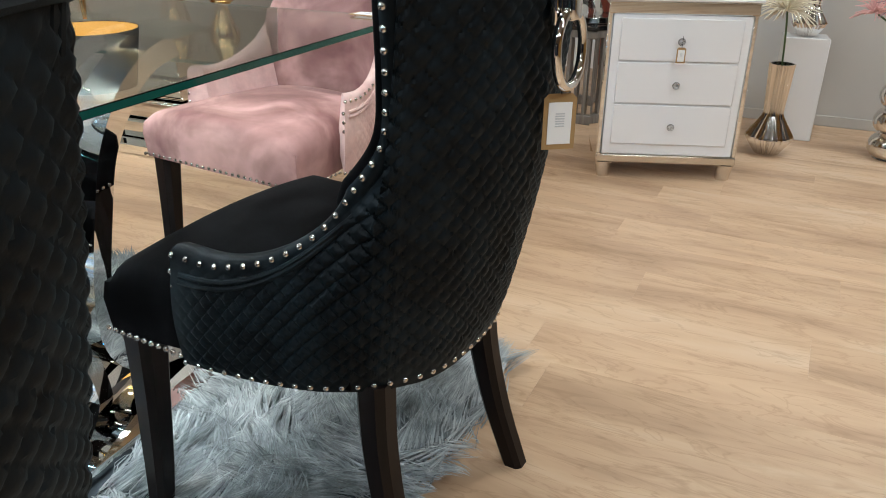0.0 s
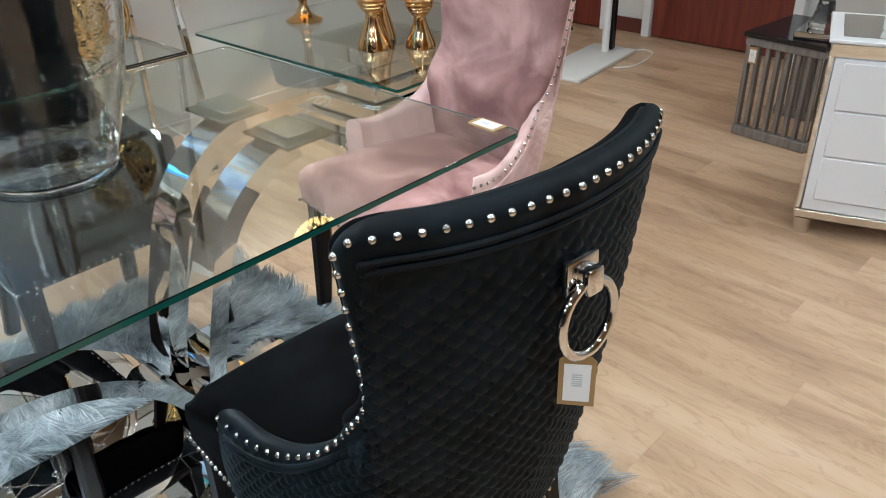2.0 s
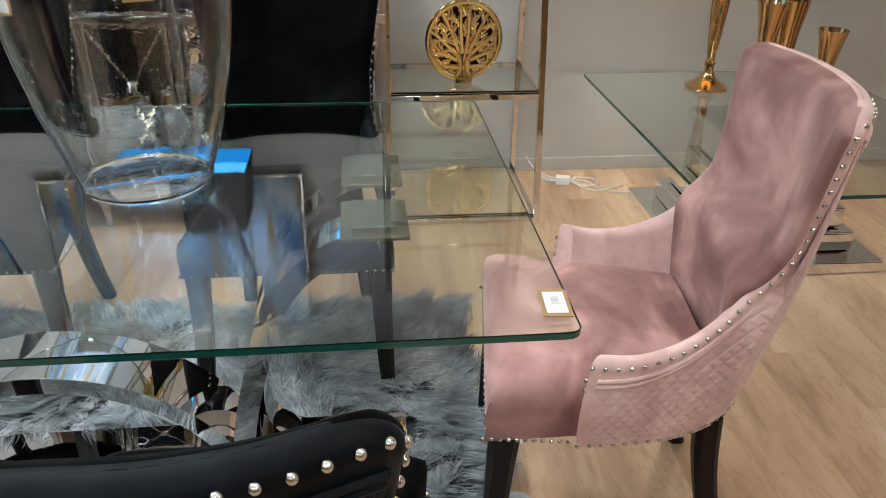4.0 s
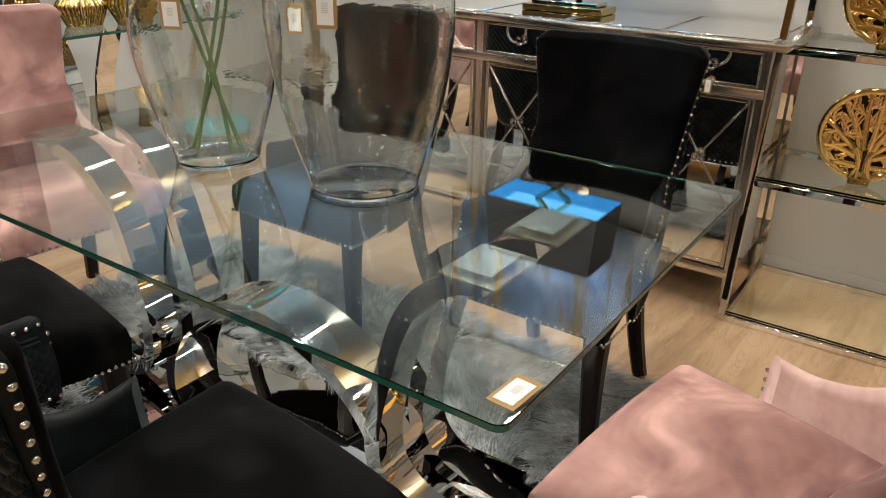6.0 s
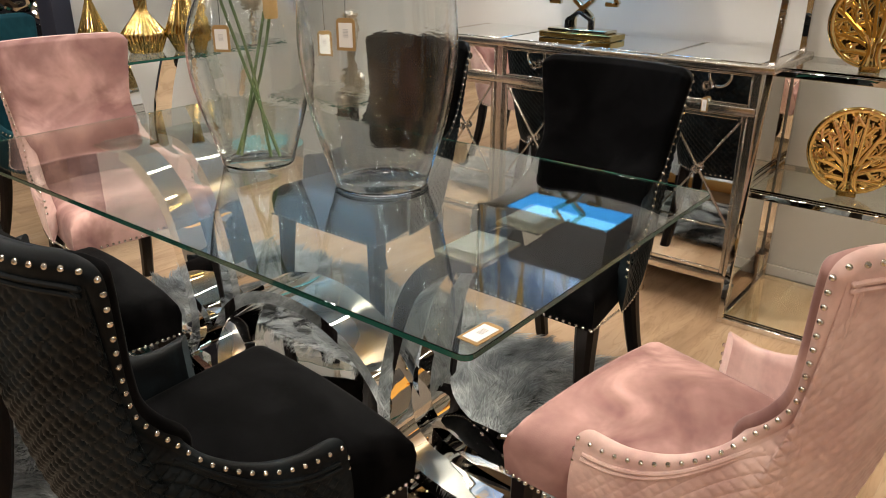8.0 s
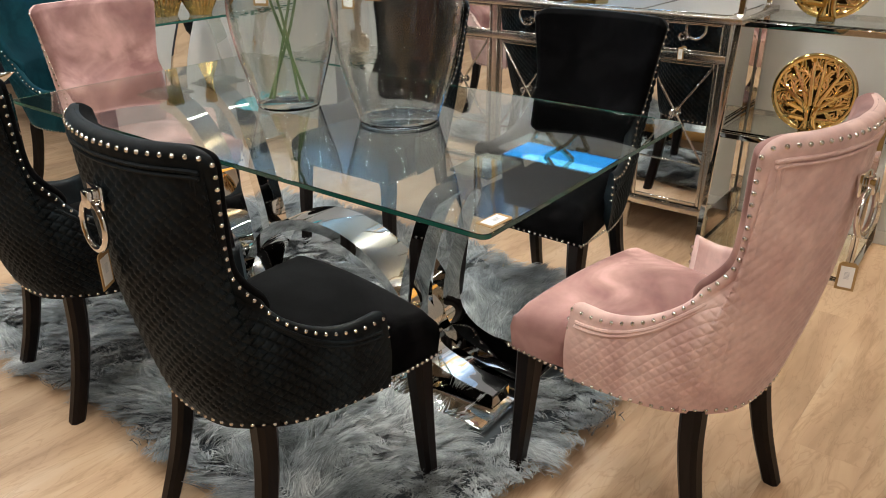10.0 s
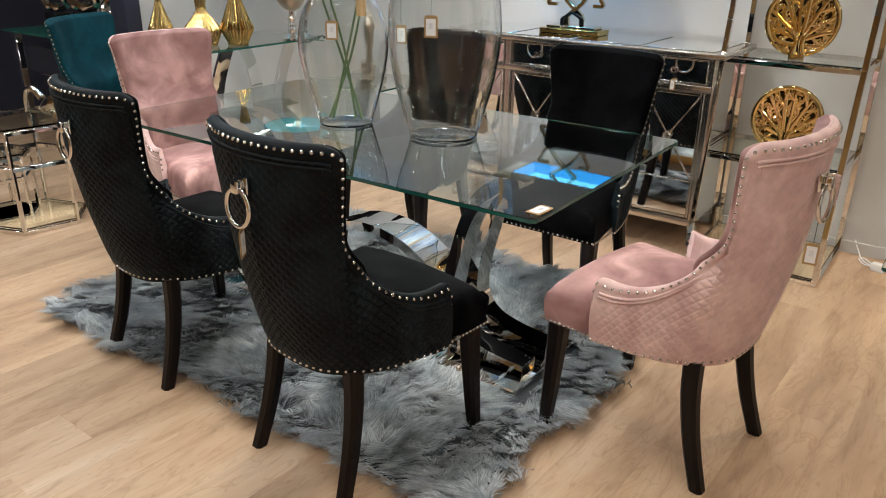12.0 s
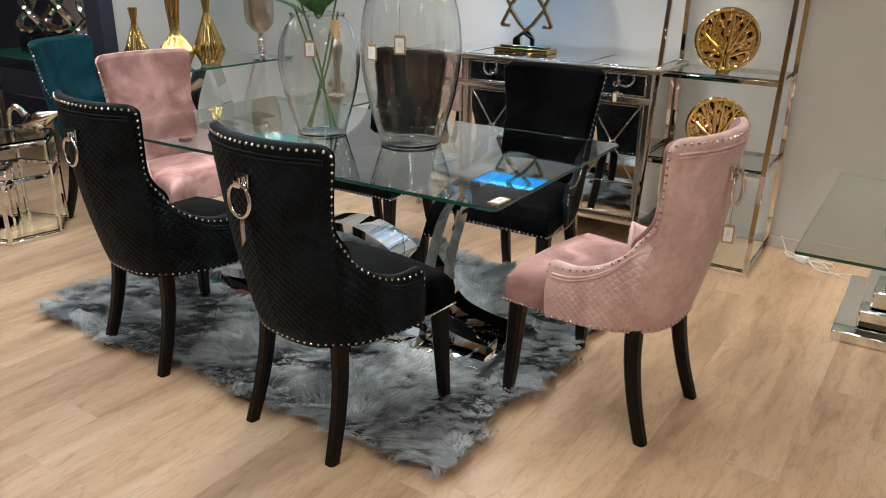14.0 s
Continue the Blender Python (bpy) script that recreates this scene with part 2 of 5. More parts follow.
def box(x0, x1, y0, y1, z0, z1, bevel=0.0, seg=2, bm=None):
    b = bmesh.new()
    bmesh.ops.create_cube(b, size=1)
    for v in b.verts:
        v.co = Vector((x0 + (v.co.x + 0.5) * (x1 - x0), y0 + (v.co.y + 0.5) * (y1 - y0), z0 + (v.co.z + 0.5) * (z1 - z0)))
    if bevel:
        bmesh.ops.bevel(b, geom=list(b.edges), offset=bevel, segments=seg, profile=0.5, affect="EDGES", clamp_overlap=True)
    return join(bm, b)


def join(into, b):
    if into is None:
        return b
    me = bpy.data.meshes.new("tmp")
    b.to_mesh(me)
    b.free()
    into.from_mesh(me)
    bpy.data.meshes.remove(me)
    return into


def moved(b, m):
    bmesh.ops.transform(b, matrix=m, verts=b.verts)
    return b


def grid_faces(bm, rows, closed_u=False, closed_v=False):
    vs = [[bm.verts.new(p) for p in r] for r in rows]
    nu, nv = len(vs), len(vs[0])
    for i in range(nu if closed_u else nu - 1):
        for j in range(nv if closed_v else nv - 1):
            a, b, c, d = vs[i][j], vs[(i + 1) % nu][j], vs[(i + 1) % nu][(j + 1) % nv], vs[i][(j + 1) % nv]
            bm.faces.new((a, b, c, d))
    return vs


def lathe(profile, seg=40, bm=None, ribs=0, rib_depth=0.0, twist=0.0, m=None, caps=True):
    """Turned body from (radius, z) pairs; ribs flute it."""
    b = bmesh.new()
    rows = []
    for k, (r, z) in enumerate(profile):
        row = []
        for i in range(seg):
            a = 2 * math.pi * i / seg
            rr = max(r, 0.0004)
            if ribs:
                rr *= 1 - rib_depth * abs(math.sin(ribs * (a + twist * z) / 2))
            row.append(Vector((rr * math.cos(a), rr * math.sin(a), z)))
        rows.append(row)
    vs = grid_faces(b, rows, closed_v=True)
    if caps and profile[0][0] > 0.0005:
        b.faces.new(vs[0])
    if caps and profile[-1][0] > 0.0005:
        b.faces.new(vs[-1])
    if m is not None:
        moved(b, m)
    return join(bm, b)


def tube(points, radius, seg=10, closed=False, bm=None, taper=1.0, flat=1.0):
    """A round rod swept along points."""
    b = bmesh.new()
    pts = [Vector(p) for p in points]
    n = len(pts)
    rows = []
    up = Vector((0, 0, 1))
    last = None
    for i, p in enumerate(pts):
        a = pts[(i - 1) % n] if (closed or i) else p
        c = pts[(i + 1) % n] if (closed or i < n - 1) else p
        d = (c - a).normalized()
        if last is None:
            side = d.cross(up)
            if side.length < 1e-3:
                side = d.cross(Vector((1, 0, 0)))
        else:
            side = last - d * last.dot(d)
        side.normalize()
        last = side
        other = d.cross(side)
        r = radius * (1 + (taper - 1) * i / max(1, n - 1))
        rows.append([p + side * (r * math.cos(2 * math.pi * k / seg)) + other * (r * flat * math.sin(2 * math.pi * k / seg)) for k in range(seg)])
    vs = grid_faces(b, rows, closed_u=closed, closed_v=True)
    if not closed:
        b.faces.new(vs[0])
        b.faces.new(vs[-1])
    return join(bm, b)


def bar(p, q, w, d=None, bm=None, bevel=0.002):
    """A square bar from p to q."""
    p, q = Vector(p), Vector(q)
    d = d or w
    v = q - p
    b = box(-w / 2, w / 2, -d / 2, d / 2, 0, v.length, bevel, 1)
    turn = v.to_track_quat("Z", "Y").to_matrix().to_4x4()
    if abs(v.normalized().z) > 0.999:
        turn = Matrix.Identity(4) if v.z > 0 else Matrix.Rotation(math.pi, 4, "X")
    return join(bm, moved(b, Matrix.Translation(p) @ turn))


def smooth_path(points, n):
    """Catmull-Rom through the points."""
    pts = [Vector(p) for p in points]
    pts = [pts[0] * 2 - pts[1]] + pts + [pts[-1] * 2 - pts[-2]]
    out = []
    segs = len(pts) - 3
    for k in range(n + 1):
        s = min(k / n * segs, segs - 1e-6)
        i, f = int(s), s - int(s)
        a, b, c, d = pts[i:i + 4]
        out.append(0.5 * ((2 * b) + (c - a) * f + (2 * a - 5 * b + 4 * c - d) * f * f + (3 * b - a - 3 * c + d) * f ** 3))
    return out


def slab(outline, z0, z1, bm=None, bevel=0.0):
    """A plate with the given outline."""
    b = bmesh.new()
    bottom = b.faces.new([b.verts.new((x, y, z0)) for x, y in outline])
    ext = bmesh.ops.extrude_face_region(b, geom=[bottom])
    for g in ext["geom"]:
        if isinstance(g, bmesh.types.BMVert):
            g.co.z = z1
    if bevel:
        bmesh.ops.bevel(b, geom=[e for e in b.edges if abs(e.verts[0].co.z - e.verts[1].co.z) < 1e-6], offset=bevel, segments=1, affect="EDGES")
    return join(bm, b)


def rounded_rect(x0, x1, y0, y1, r, n=6):
    out = []
    for cx, cy, a0 in ((x1 - r, y1 - r, 0), (x0 + r, y1 - r, 90), (x0 + r, y0 + r, 180), (x1 - r, y0 + r, 270)):
        for i in range(n + 1):
            a = radians(a0 + 90 * i / n)
            out.append((cx + r * math.cos(a), cy + r * math.sin(a)))
    return out


def price_tag(name, m, w=0.05, h=0.08, label="kraft card price tag with a white printed sticker", cord=0.0):
    """A hanging price tag in its own xz plane, its hole at the origin."""
    tag = thing(name, m, label, "price tag", "price tags")
    card = slab([(-w / 2, -h), (w / 2, -h), (w / 2, -0.006), (w / 2 - 0.006, 0), (-w / 2 + 0.006, 0), (-w / 2, -0.006)], -0.0008, 0.0008)
    part("card", moved(card, pose(0, 0, 0, 90)), kraft, tag)
    for side in (-1, 1):
        st = part("sticker", box(-w * 0.36, w * 0.36, side * 0.0014 - 0.0005, side * 0.0014 + 0.0005, -h * 0.9, -h * 0.15), paper, tag, "white paper sticker")
        bars = bmesh.new()
        for i in range(6):
            box(-w * 0.14, w * 0.14, side * 0.0022 - 0.0003, side * 0.0022 + 0.0003, -h * (0.36 + 0.045 * i), -h * (0.34 + 0.045 * i), bm=bars)
        part("printed_bars", bars, ink, st, "grey printed bars")
    if cord:
        part("cord", tube([(0, 0, -0.004), (0.001, 0, cord * 0.5), (0, 0, cord)], 0.0008, 5), thread, tag, "black cord")
    return tag


# ---- structure ----
WALL_Y = 1.925
LEFT_X = -2.50
FAR_X = 4.19


def wall(name, x0, x1, y0, y1, z0, z1, material, label):
    return solid(name, box(x0, x1, y0, y1, z0, z1), material, label, "wall", kind="structure", smooth=False)


wall("wall_back", LEFT_X - 0.12, FAR_X + 0.12, WALL_Y, WALL_Y + 0.12, 0, CEIL, paint_grey, "plain grey painted back wall of the showroom")
wall("wall_left", LEFT_X - 0.12, LEFT_X, 0.70, WALL_Y, 0, CEIL, paint_grey, "short grey painted wall behind the glass console")
wall("wall_left_far", -5.12, -5.0, -6.0, WALL_Y + 0.12, 0, CEIL, paint_navy, "dark navy wall at the far end of the showroom")
wall("wall_left_return", -5.0, LEFT_X - 0.12, WALL_Y, WALL_Y + 0.12, 0, CEIL, paint_grey, "grey painted wall behind the side display")
wall("wall_front", -5.12, FAR_X + 0.12, -6.12, -6.0, 0, CEIL, paint_amber_glow, "unseen wall across the showroom, coloured for amber reflections")
wall("wall_right_low", 3.36, 3.48, -6.0, -0.75, 0, CEIL, paint_grey, "grey painted wall behind the silver vases")
wall("wall_right_return", 3.48, FAR_X, -0.87, -0.75, 0, CEIL, paint_grey, "grey painted return wall beside the doors")
wall("wall_far", FAR_X, FAR_X + 0.12, -0.87, WALL_Y, 0, CEIL, paint_white, "white painted wall with red doors")
solid("pillar_navy", box(LEFT_X - 0.14, LEFT_X + 0.01, 0.60, 0.697, 0, CEIL, 0.004), paint_navy, "dark navy painted end of a partition wall", "pillar", kind="structure")
solid("ceiling", box(-5.12, FAR_X + 0.12, -6.12, WALL_Y + 0.12, CEIL, CEIL + 0.1), ceiling_mat, "plain taupe showroom ceiling", "ceiling", kind="structure", smooth=False)
solid("baseboard", box(LEFT_X, FAR_X, WALL_Y - 0.012, WALL_Y - 0.001, 0, 0.06, 0.002, 1), paint_grey, "low grey painted baseboard", "baseboard", kind="structure")
solid("baseboard_right", box(3.348, 3.359, -6.0, -0.76, 0, 0.05, 0.002, 1), paint_grey, "low grey painted baseboard", "baseboard", kind="structure")

# red doors and the white frame between them
def red_door(name, y0, y1):
    d = thing(name, pose(FAR_X, 0, 0), "closed red-brown wooden door in a white frame", "door", kind="structure")
    part("leaf", box(-0.045, -0.004, y0, y1, 0.008, 2.04, 0.003, 1), red_door_mat, d)
    for a, b in ((y0 - 0.06, y0 - 0.004), (y1 + 0.004, y1 + 0.06)):
        part("door_frame", box(-0.07, -0.002, a, b, 0, 2.10, 0.004, 1), white_lacquer, d, "white painted door frame")
    part("door_frame", box(-0.068, -0.002, y0 - 0.06, y1 + 0.06, 2.044, 2.11, 0.004, 1), white_lacquer, d, "white painted door frame")
    hd = part("door_handle", tube([(-0.05, y0 + 0.07, 1.0), (-0.10, y0 + 0.07, 1.0), (-0.10, y0 + 0.19, 1.0)], 0.009, 8), chrome, d, "chrome lever handle")
    return d


red_door("door_1", 0.20, 1.05)
red_door("door_2", 1.42, 1.80)
solid("skirting_far", box(FAR_X - 0.016, FAR_X - 0.001, 1.115, 1.355, 0, 0.09, 0.002, 1), skirting_red, "dark red skirting board below the white wall", "skirting", kind="structure")

# ceiling fittings
for sx, sy, col, watts in SPOTS:
    if col is not WARM:
        light = thing("ceiling_strip_light", pose(sx, sy, CEIL), "slim white ceiling strip light, switched on", "ceiling light", "ceiling strip lights")
        part("housing", box(-0.055, 0.055, -0.77, 0.77, -0.045, -0.001, 0.004, 1), white_lacquer, light, "white metal housing")
        part("diffuser", box(-0.046, 0.046, -0.755, 0.755, -0.050, -0.0455, 0.001, 1), paper, light, "white diffuser")
        continue
    light = thing("ceiling_spotlight", pose(sx, sy, CEIL), "recessed round ceiling spotlight, switched on", "ceiling light", "ceiling spotlights")
    part("rim", lathe([(0.075, -0.004), (0.10, -0.004), (0.10, -0.012), (0.078, -0.016)], 28, caps=False), white_lacquer, light, "white metal rim")
    glow = mat("spot lens", (1, 1, 1), 0.4)
    bsdf(glow).inputs["Emission Color"].default_value = (*col, 1)
    bsdf(glow).inputs["Emission Strength"].default_value = 30
    part("lens", lathe([(0.0005, -0.005), (0.05, -0.005), (0.05, -0.009), (0.0005, -0.009)], 24), glow, light, "glowing lens")


# ---- dining chairs ----
TOP_EDGE = [(0, -0.130, 0.972), (0.09, -0.120, 0.972), (0.165, -0.098, 0.972), (0.226, -0.067, 0.9720), (0.2385, -0.057, 0.963), (0.2340, -0.052, 0.932), (0.2240, -0.047, 0.87), (0.2130, -0.041, 0.80),
            (0.2050, -0.030, 0.738), (0.2070, 0.000, 0.690), (0.215, 0.043, 0.642), (0.230, 0.097, 0.590), (0.246, 0.160, 0.554), (0.259, 0.232, 0.537), (0.268, 0.303, 0.542)]
LOW_EDGE = [(0, -0.030, 0.362), (0.065, -0.026, 0.362), (0.115, -0.012, 0.362), (0.150, 0.012, 0.362), (0.160, 0.020, 0.362), (0.172, 0.032, 0.362), (0.187, 0.052, 0.362), (0.202, 0.076, 0.362),
            (0.216, 0.103, 0.362), (0.228, 0.133, 0.363), (0.237, 0.165, 0.363), (0.245, 0.200, 0.364), (0.252, 0.236, 0.365), (0.258, 0.272, 0.366), (0.263, 0.310, 0.367)]


def edge_curves(n):
    a = smooth_path(TOP_EDGE, n)
    b = smooth_path(LOW_EDGE, n)
    flip = lambda p: Vector((-p.x, p.y, p.z))
    return [flip(p) for p in reversed(a[1:])] + a, [flip(p) for p in reversed(b[1:])] + b


def shell_point(lo, hi, v):
    p = lo.lerp(hi, v)
    out = Vector((lo.x + hi.x, (lo.y + hi.y) - 0.16, 0))
    out.normalize()
    return p + out * (0.024 * math.sin(math.pi * min(1, v * 1.05)) ** 1.0) * (0.25 + 0.75 * (1 - abs(p.x) / 0.28)), out


def rim_frame(hi, out):
    """Where the rolled rim faces and which way it rises: up along the top and the arms, sideways along the wings."""
    s = min(1, max(0, (0.971 - hi.z) / 0.013)) * min(1, max(0, (hi.z - 0.60) / 0.11))
    s = s * s * (3 - 2 * s)
    sgn = math.copysign(1, hi.x)
    face = out.lerp(Vector((sgn * 0.40, -0.92, 0)), s).normalized()
    lift = Vector((0, 0, 1)).lerp(Vector((sgn * 0.88, 0.38, 0.10)), s).normalized()
    return face, lift, s


def chair_meshes(quilt, plush, name, depth):
    """The shared meshes of one upholstery colour: quilted shell, welt, padded back, seat."""
    nu, nv = 300, 124
    top, low = edge_curves(nu)
    n = len(top)
    grid = [[shell_point(lo, hi, j / nv) for j in range(nv + 1)] for hi, lo in zip(top, low)]
    bm = bmesh.new()
    rows, ends = [], []
    for i, (hi, lo) in enumerate(zip(top, low)):
        row = []
        for j in range(nv + 1):
            v = j / nv
            p, out = grid[i][j]
            around = math.atan2(abs(p.x), 0.25 - p.y) * 0.27 if p.y < 0.25 else 0.27 * math.pi / 2 + p.y - 0.25
            a = (around * 1.12 + p.z) / 0.027
            c = (around * 1.12 - p.z) / 0.027
            d = min(0.5 - abs((a % 1) - 0.5), 0.5 - abs((c % 1) - 0.5))
            edge = min(1, (1 - v) * 9, v * 12, (1 - abs(2 * i / (n - 1) - 1)) * 14)
            puff = (min(d, 0.30) / 0.30) ** 0.6 * depth * max(0, edge)
            row.append(p + out * puff)
        hi_p, out = shell_point(lo, hi, 1.0)
        out, lift, s = rim_frame(hi, out)
        roll = 0.0215 - 0.0045 * s
        mid = hi_p - out * roll
        for k in range(1, 9):
            ang = math.pi * k / 8
            row.append(mid + out * (roll * math.cos(ang)) + lift * (roll * 0.95 * math.sin(ang)))
        last = row[-1]
        ends.append(row[nv + 4])
        for k in range(1, 5):
            if hi.z < 0.72:
                row.append(Vector((last.x * (1 - 0.02 * k), last.y, last.z + (0.43 - last.z) * k / 4)))
            else:
                row.append(last + out * (0.006 * k) - lift * (0.008 * k))
        rows.append(row)
    vs = grid_faces(bm, rows)
    for end in (vs[0], vs[-1]):
        bm.faces.new(end)
    shell = mesh_of(bm, name + " shell", quilt)
    # padded inner back: a patch stretched between the rolled top, the two wings and the seat
    corner = nu + round(nu * 4.0 / 14)
    waist = nu + round(nu * 10.2 / 14)
    base_y = shell_point(low[nu], top[nu], 0.15)[0].y + 0.050

    def along(seq, f):
        k = min(max(f, 0.0), len(seq) - 1.001)
        return seq[int(k)].lerp(seq[int(k) + 1], k - int(k))

    def wing(v, side):
        if v < 0.8:
            p = along(ends, corner + v / 0.8 * (waist - corner))
        else:
            p = along(ends, waist).lerp(Vector((0.198, base_y + 0.055, 0.45)), (v - 0.8) / 0.2)
        return Vector((side * p.x, p.y, p.z))

    def swell(d, r):
        """The rounded shoulder of a cushion at d from its edge."""
        return math.sqrt(max(0.0, 1 - (1 - min(max(d, 0) / r, 1)) ** 2))

    pad = bmesh.new()
    rows = []
    for j in range(45):
        v = (j / 44) ** 1.5
        row = []
        for i in range(49):
            u = math.sin(math.pi / 2 * (2 * i / 48 - 1))
            f = (u + 1) / 2
            hem = Vector((0.198 * u, base_y + 0.055 * abs(u) ** 2.2, 0.45))
            p = along(ends, nu + u * (corner - nu)) * (1 - v) + hem * v + wing(v, -1) * (1 - f) + wing(v, 1) * f
            p -= (wing(0, -1) * (1 - f) + wing(0, 1) * f) * (1 - v) + (wing(1, -1) * (1 - f) + wing(1, 1) * f) * v
            full = swell(v * 0.52, 0.030) * swell((1 - abs(u)) * 0.22, 0.030)
            row.append(p + Vector((0, 0.026 + 0.012 * (1 - u * u) * min(1, v * 3), 0)) * full)
        rows.append(row)
    grid_faces(pad, rows)
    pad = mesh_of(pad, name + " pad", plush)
    # welts below the roll
    welt = bmesh.new()
    for drop, rad in ((0.019, 0.0042), (0.030, 0.0042)):
        pts = []
        for hi, lo in zip(top, low):
            out, lift, s = rim_frame(hi, shell_point(lo, hi, 1.0)[1])
            p = shell_point(lo, hi, 1 - drop * (1 - s) / (hi - lo).length)[0]
            pts.append(p - lift * (drop * 0.75 * s) + out * (0.003 + 0.0005 * s))
        pts = [sum(pts[max(0, i - 12):i + 13], Vector()) / len(pts[max(0, i - 12):i + 13]) for i in range(len(pts))]
        tube(pts, rad, 7, bm=welt)
    welt = mesh_of(welt, name + " welt", quilt)
    # seat cushion
    seat = bmesh.new()
    nx, ny = 26, 28
    rows = []
    for i in range(nx + 1):
        u = 2 * i / nx - 1
        row = []
        for j in range(ny + 1):
            w = 2 * j / ny - 1
            half = 0.205 + 0.058 * (j / ny)
            x = half * u
            y = 0.268 + 0.207 * w
            r = max(0, (abs(u) - 0.86) / 0.14), max(0, (w - 0.86) / 0.14)
            round_off = min(1, math.hypot(*r))
            z = 0.482 + 0.036 * (1 - u * u) * (1 - 0.55 * w * w) - 0.024 * round_off ** 2
            row.append(Vector((x - 0.006 * math.copysign(r[0] ** 2, u), y - 0.006 * r[1] ** 2, z)))
        rows.append(row)
    vs = grid_faces(seat, rows)
    rim = [vs[i][0] for i in range(nx + 1)] + [vs[nx][j] for j in range(1, ny + 1)] + [vs[i][ny] for i in range(nx - 1, -1, -1)] + [vs[0][j] for j in range(ny - 1, 0, -1)]
    lower = [seat.verts.new((v.co.x * 1.012, v.co.y + (0.006 if v.co.y > 0.42 else 0), 0.43)) for v in rim]
    base = [seat.verts.new((v.co.x * 1.0, v.co.y, 0.368)) for v in rim]
    k = len(rim)
    for ra, rb in ((rim, lower), (lower, base)):
        for i in range(k):
            seat.faces.new((ra[i], ra[(i + 1) % k], rb[(i + 1) % k], rb[i]))
    seat.faces.new(base)
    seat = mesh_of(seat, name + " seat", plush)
    return shell, welt, pad, seat


def nail_places():
    top, low = edge_curves(220)
    out = []
    def march(points, step, start=0.0):
        run, need = 0.0, start
        for a, b in zip(points, points[1:]):
            seg = (b[0] - a[0]).length
            while run + seg >= need:
                f = (need - run) / seg if seg else 0
                out.append((a[0].lerp(b[0], f), a[1].lerp(b[1], f).normalized()))
                need += step
            run += seg
    line = []
    for hi, lo in zip(top, low):
        p, o = shell_point(lo, hi, 1.0)
        o, lift, s = rim_frame(hi, o)
        roll = 0.0215 - 0.0045 * s
        turn = radians(14 + 52 * s)
        way = (o * math.cos(turn) + lift * math.sin(turn)).normalized()
        line.append((p - o * roll + way * (roll + 0.0003), way))
    march(line, 0.0232, 0.004)
    line = []
    for hi, lo in zip(top, low):
        p, o = shell_point(lo, hi, 0.022)
        line.append((p + o * 0.001, o))
    march(line, 0.0222, 0.004)
    front = [(Vector((-0.2590, 0.322 + 0.0155 * i, 0.376)), Vector((-1, 0, 0))) for i in range(11)]
    front += [(Vector((-0.252 + 0.0202 * i, 0.4715, 0.376)), Vector((0, 1, 0))) for i in range(26)]
    front += [(Vector((0.2590, 0.322 + 0.0155 * i, 0.376)), Vector((1, 0, 0))) for i in range(11)]
    for side in (-1, 1):
        front += [(Vector((side * 0.2660, 0.3065, 0.520 - 0.022 * i)), Vector((side * 0.5, 0.85, 0)).normalized()) for i in range(3)]
    out.extend(front)
    return out


NAILS = nail_places()
nail_bm = lathe([(0.0048, -0.0008), (0.0045, 0.0014), (0.0035, 0.0028), (0.0018, 0.0038), (0.0005, 0.0040)], 10)
nail_mesh = mesh_of(nail_bm, "nail", nickel)


def leg_mesh(points, sizes):
    b = bmesh.new()
    rows = []
    for p, s in zip(points, sizes):
        p = Vector(p)
        r = s * 0.22
        h = s / 2
        ring = []
        for cx, cy in ((1, 1), (-1, 1), (-1, -1), (1, -1)):
            ring += [p + Vector((cx * h, cy * (h - r), 0)), p + Vector((cx * (h - r), cy * h, 0))] if cx * cy > 0 else [p + Vector((cx * (h - r), cy * h, 0)), p + Vector((cx * h, cy * (h - r), 0))]
        rows.append(ring)
    vs = grid_faces(b, rows, closed_v=True)
    b.faces.new(vs[0])
    b.faces.new(vs[-1])
    return b


def rear_leg(side):
    pts = smooth_path([(side * 0.160, 0.045, 0.372), (side * 0.168, 0.036, 0.26), (side * 0.177, 0.010, 0.13), (side * 0.187, -0.030, 0.0)], 10)
    return leg_mesh(pts, [0.050 - 0.010 * i / 10 for i in range(11)])


def front_leg(side):
    pts = smooth_path([(side * 0.226, 0.436, 0.3675), (side * 0.228, 0.442, 0.26), (side * 0.234, 0.448, 0.12), (side * 0.241, 0.454, 0.0)], 10)
    return leg_mesh(pts, [0.058 - 0.022 * i / 10 for i in range(11)])


def ring_pull(parent):
    k = part("knocker_plate", box(-0.026, 0.026, -0.006, 0.004, -0.022, 0.022, 0.003, 2), chrome, parent, "square chrome plate")
    part("clip", box(-0.013, 0.013, -0.024, -0.005, -0.018, 0.014, 0.004, 2), chrome, k, "chrome clip")
    ring = [(0.044 * math.sin(a), -0.013, -0.052 + 0.046 * math.cos(a)) for a in [2 * math.pi * i / 40 for i in range(40)]]
    part("ring", tube(ring, 0.0062, 10, closed=True), chrome, k, "round chrome ring")
    k.matrix_basis = pose(0, -0.132, 0.874, -3)
    return k


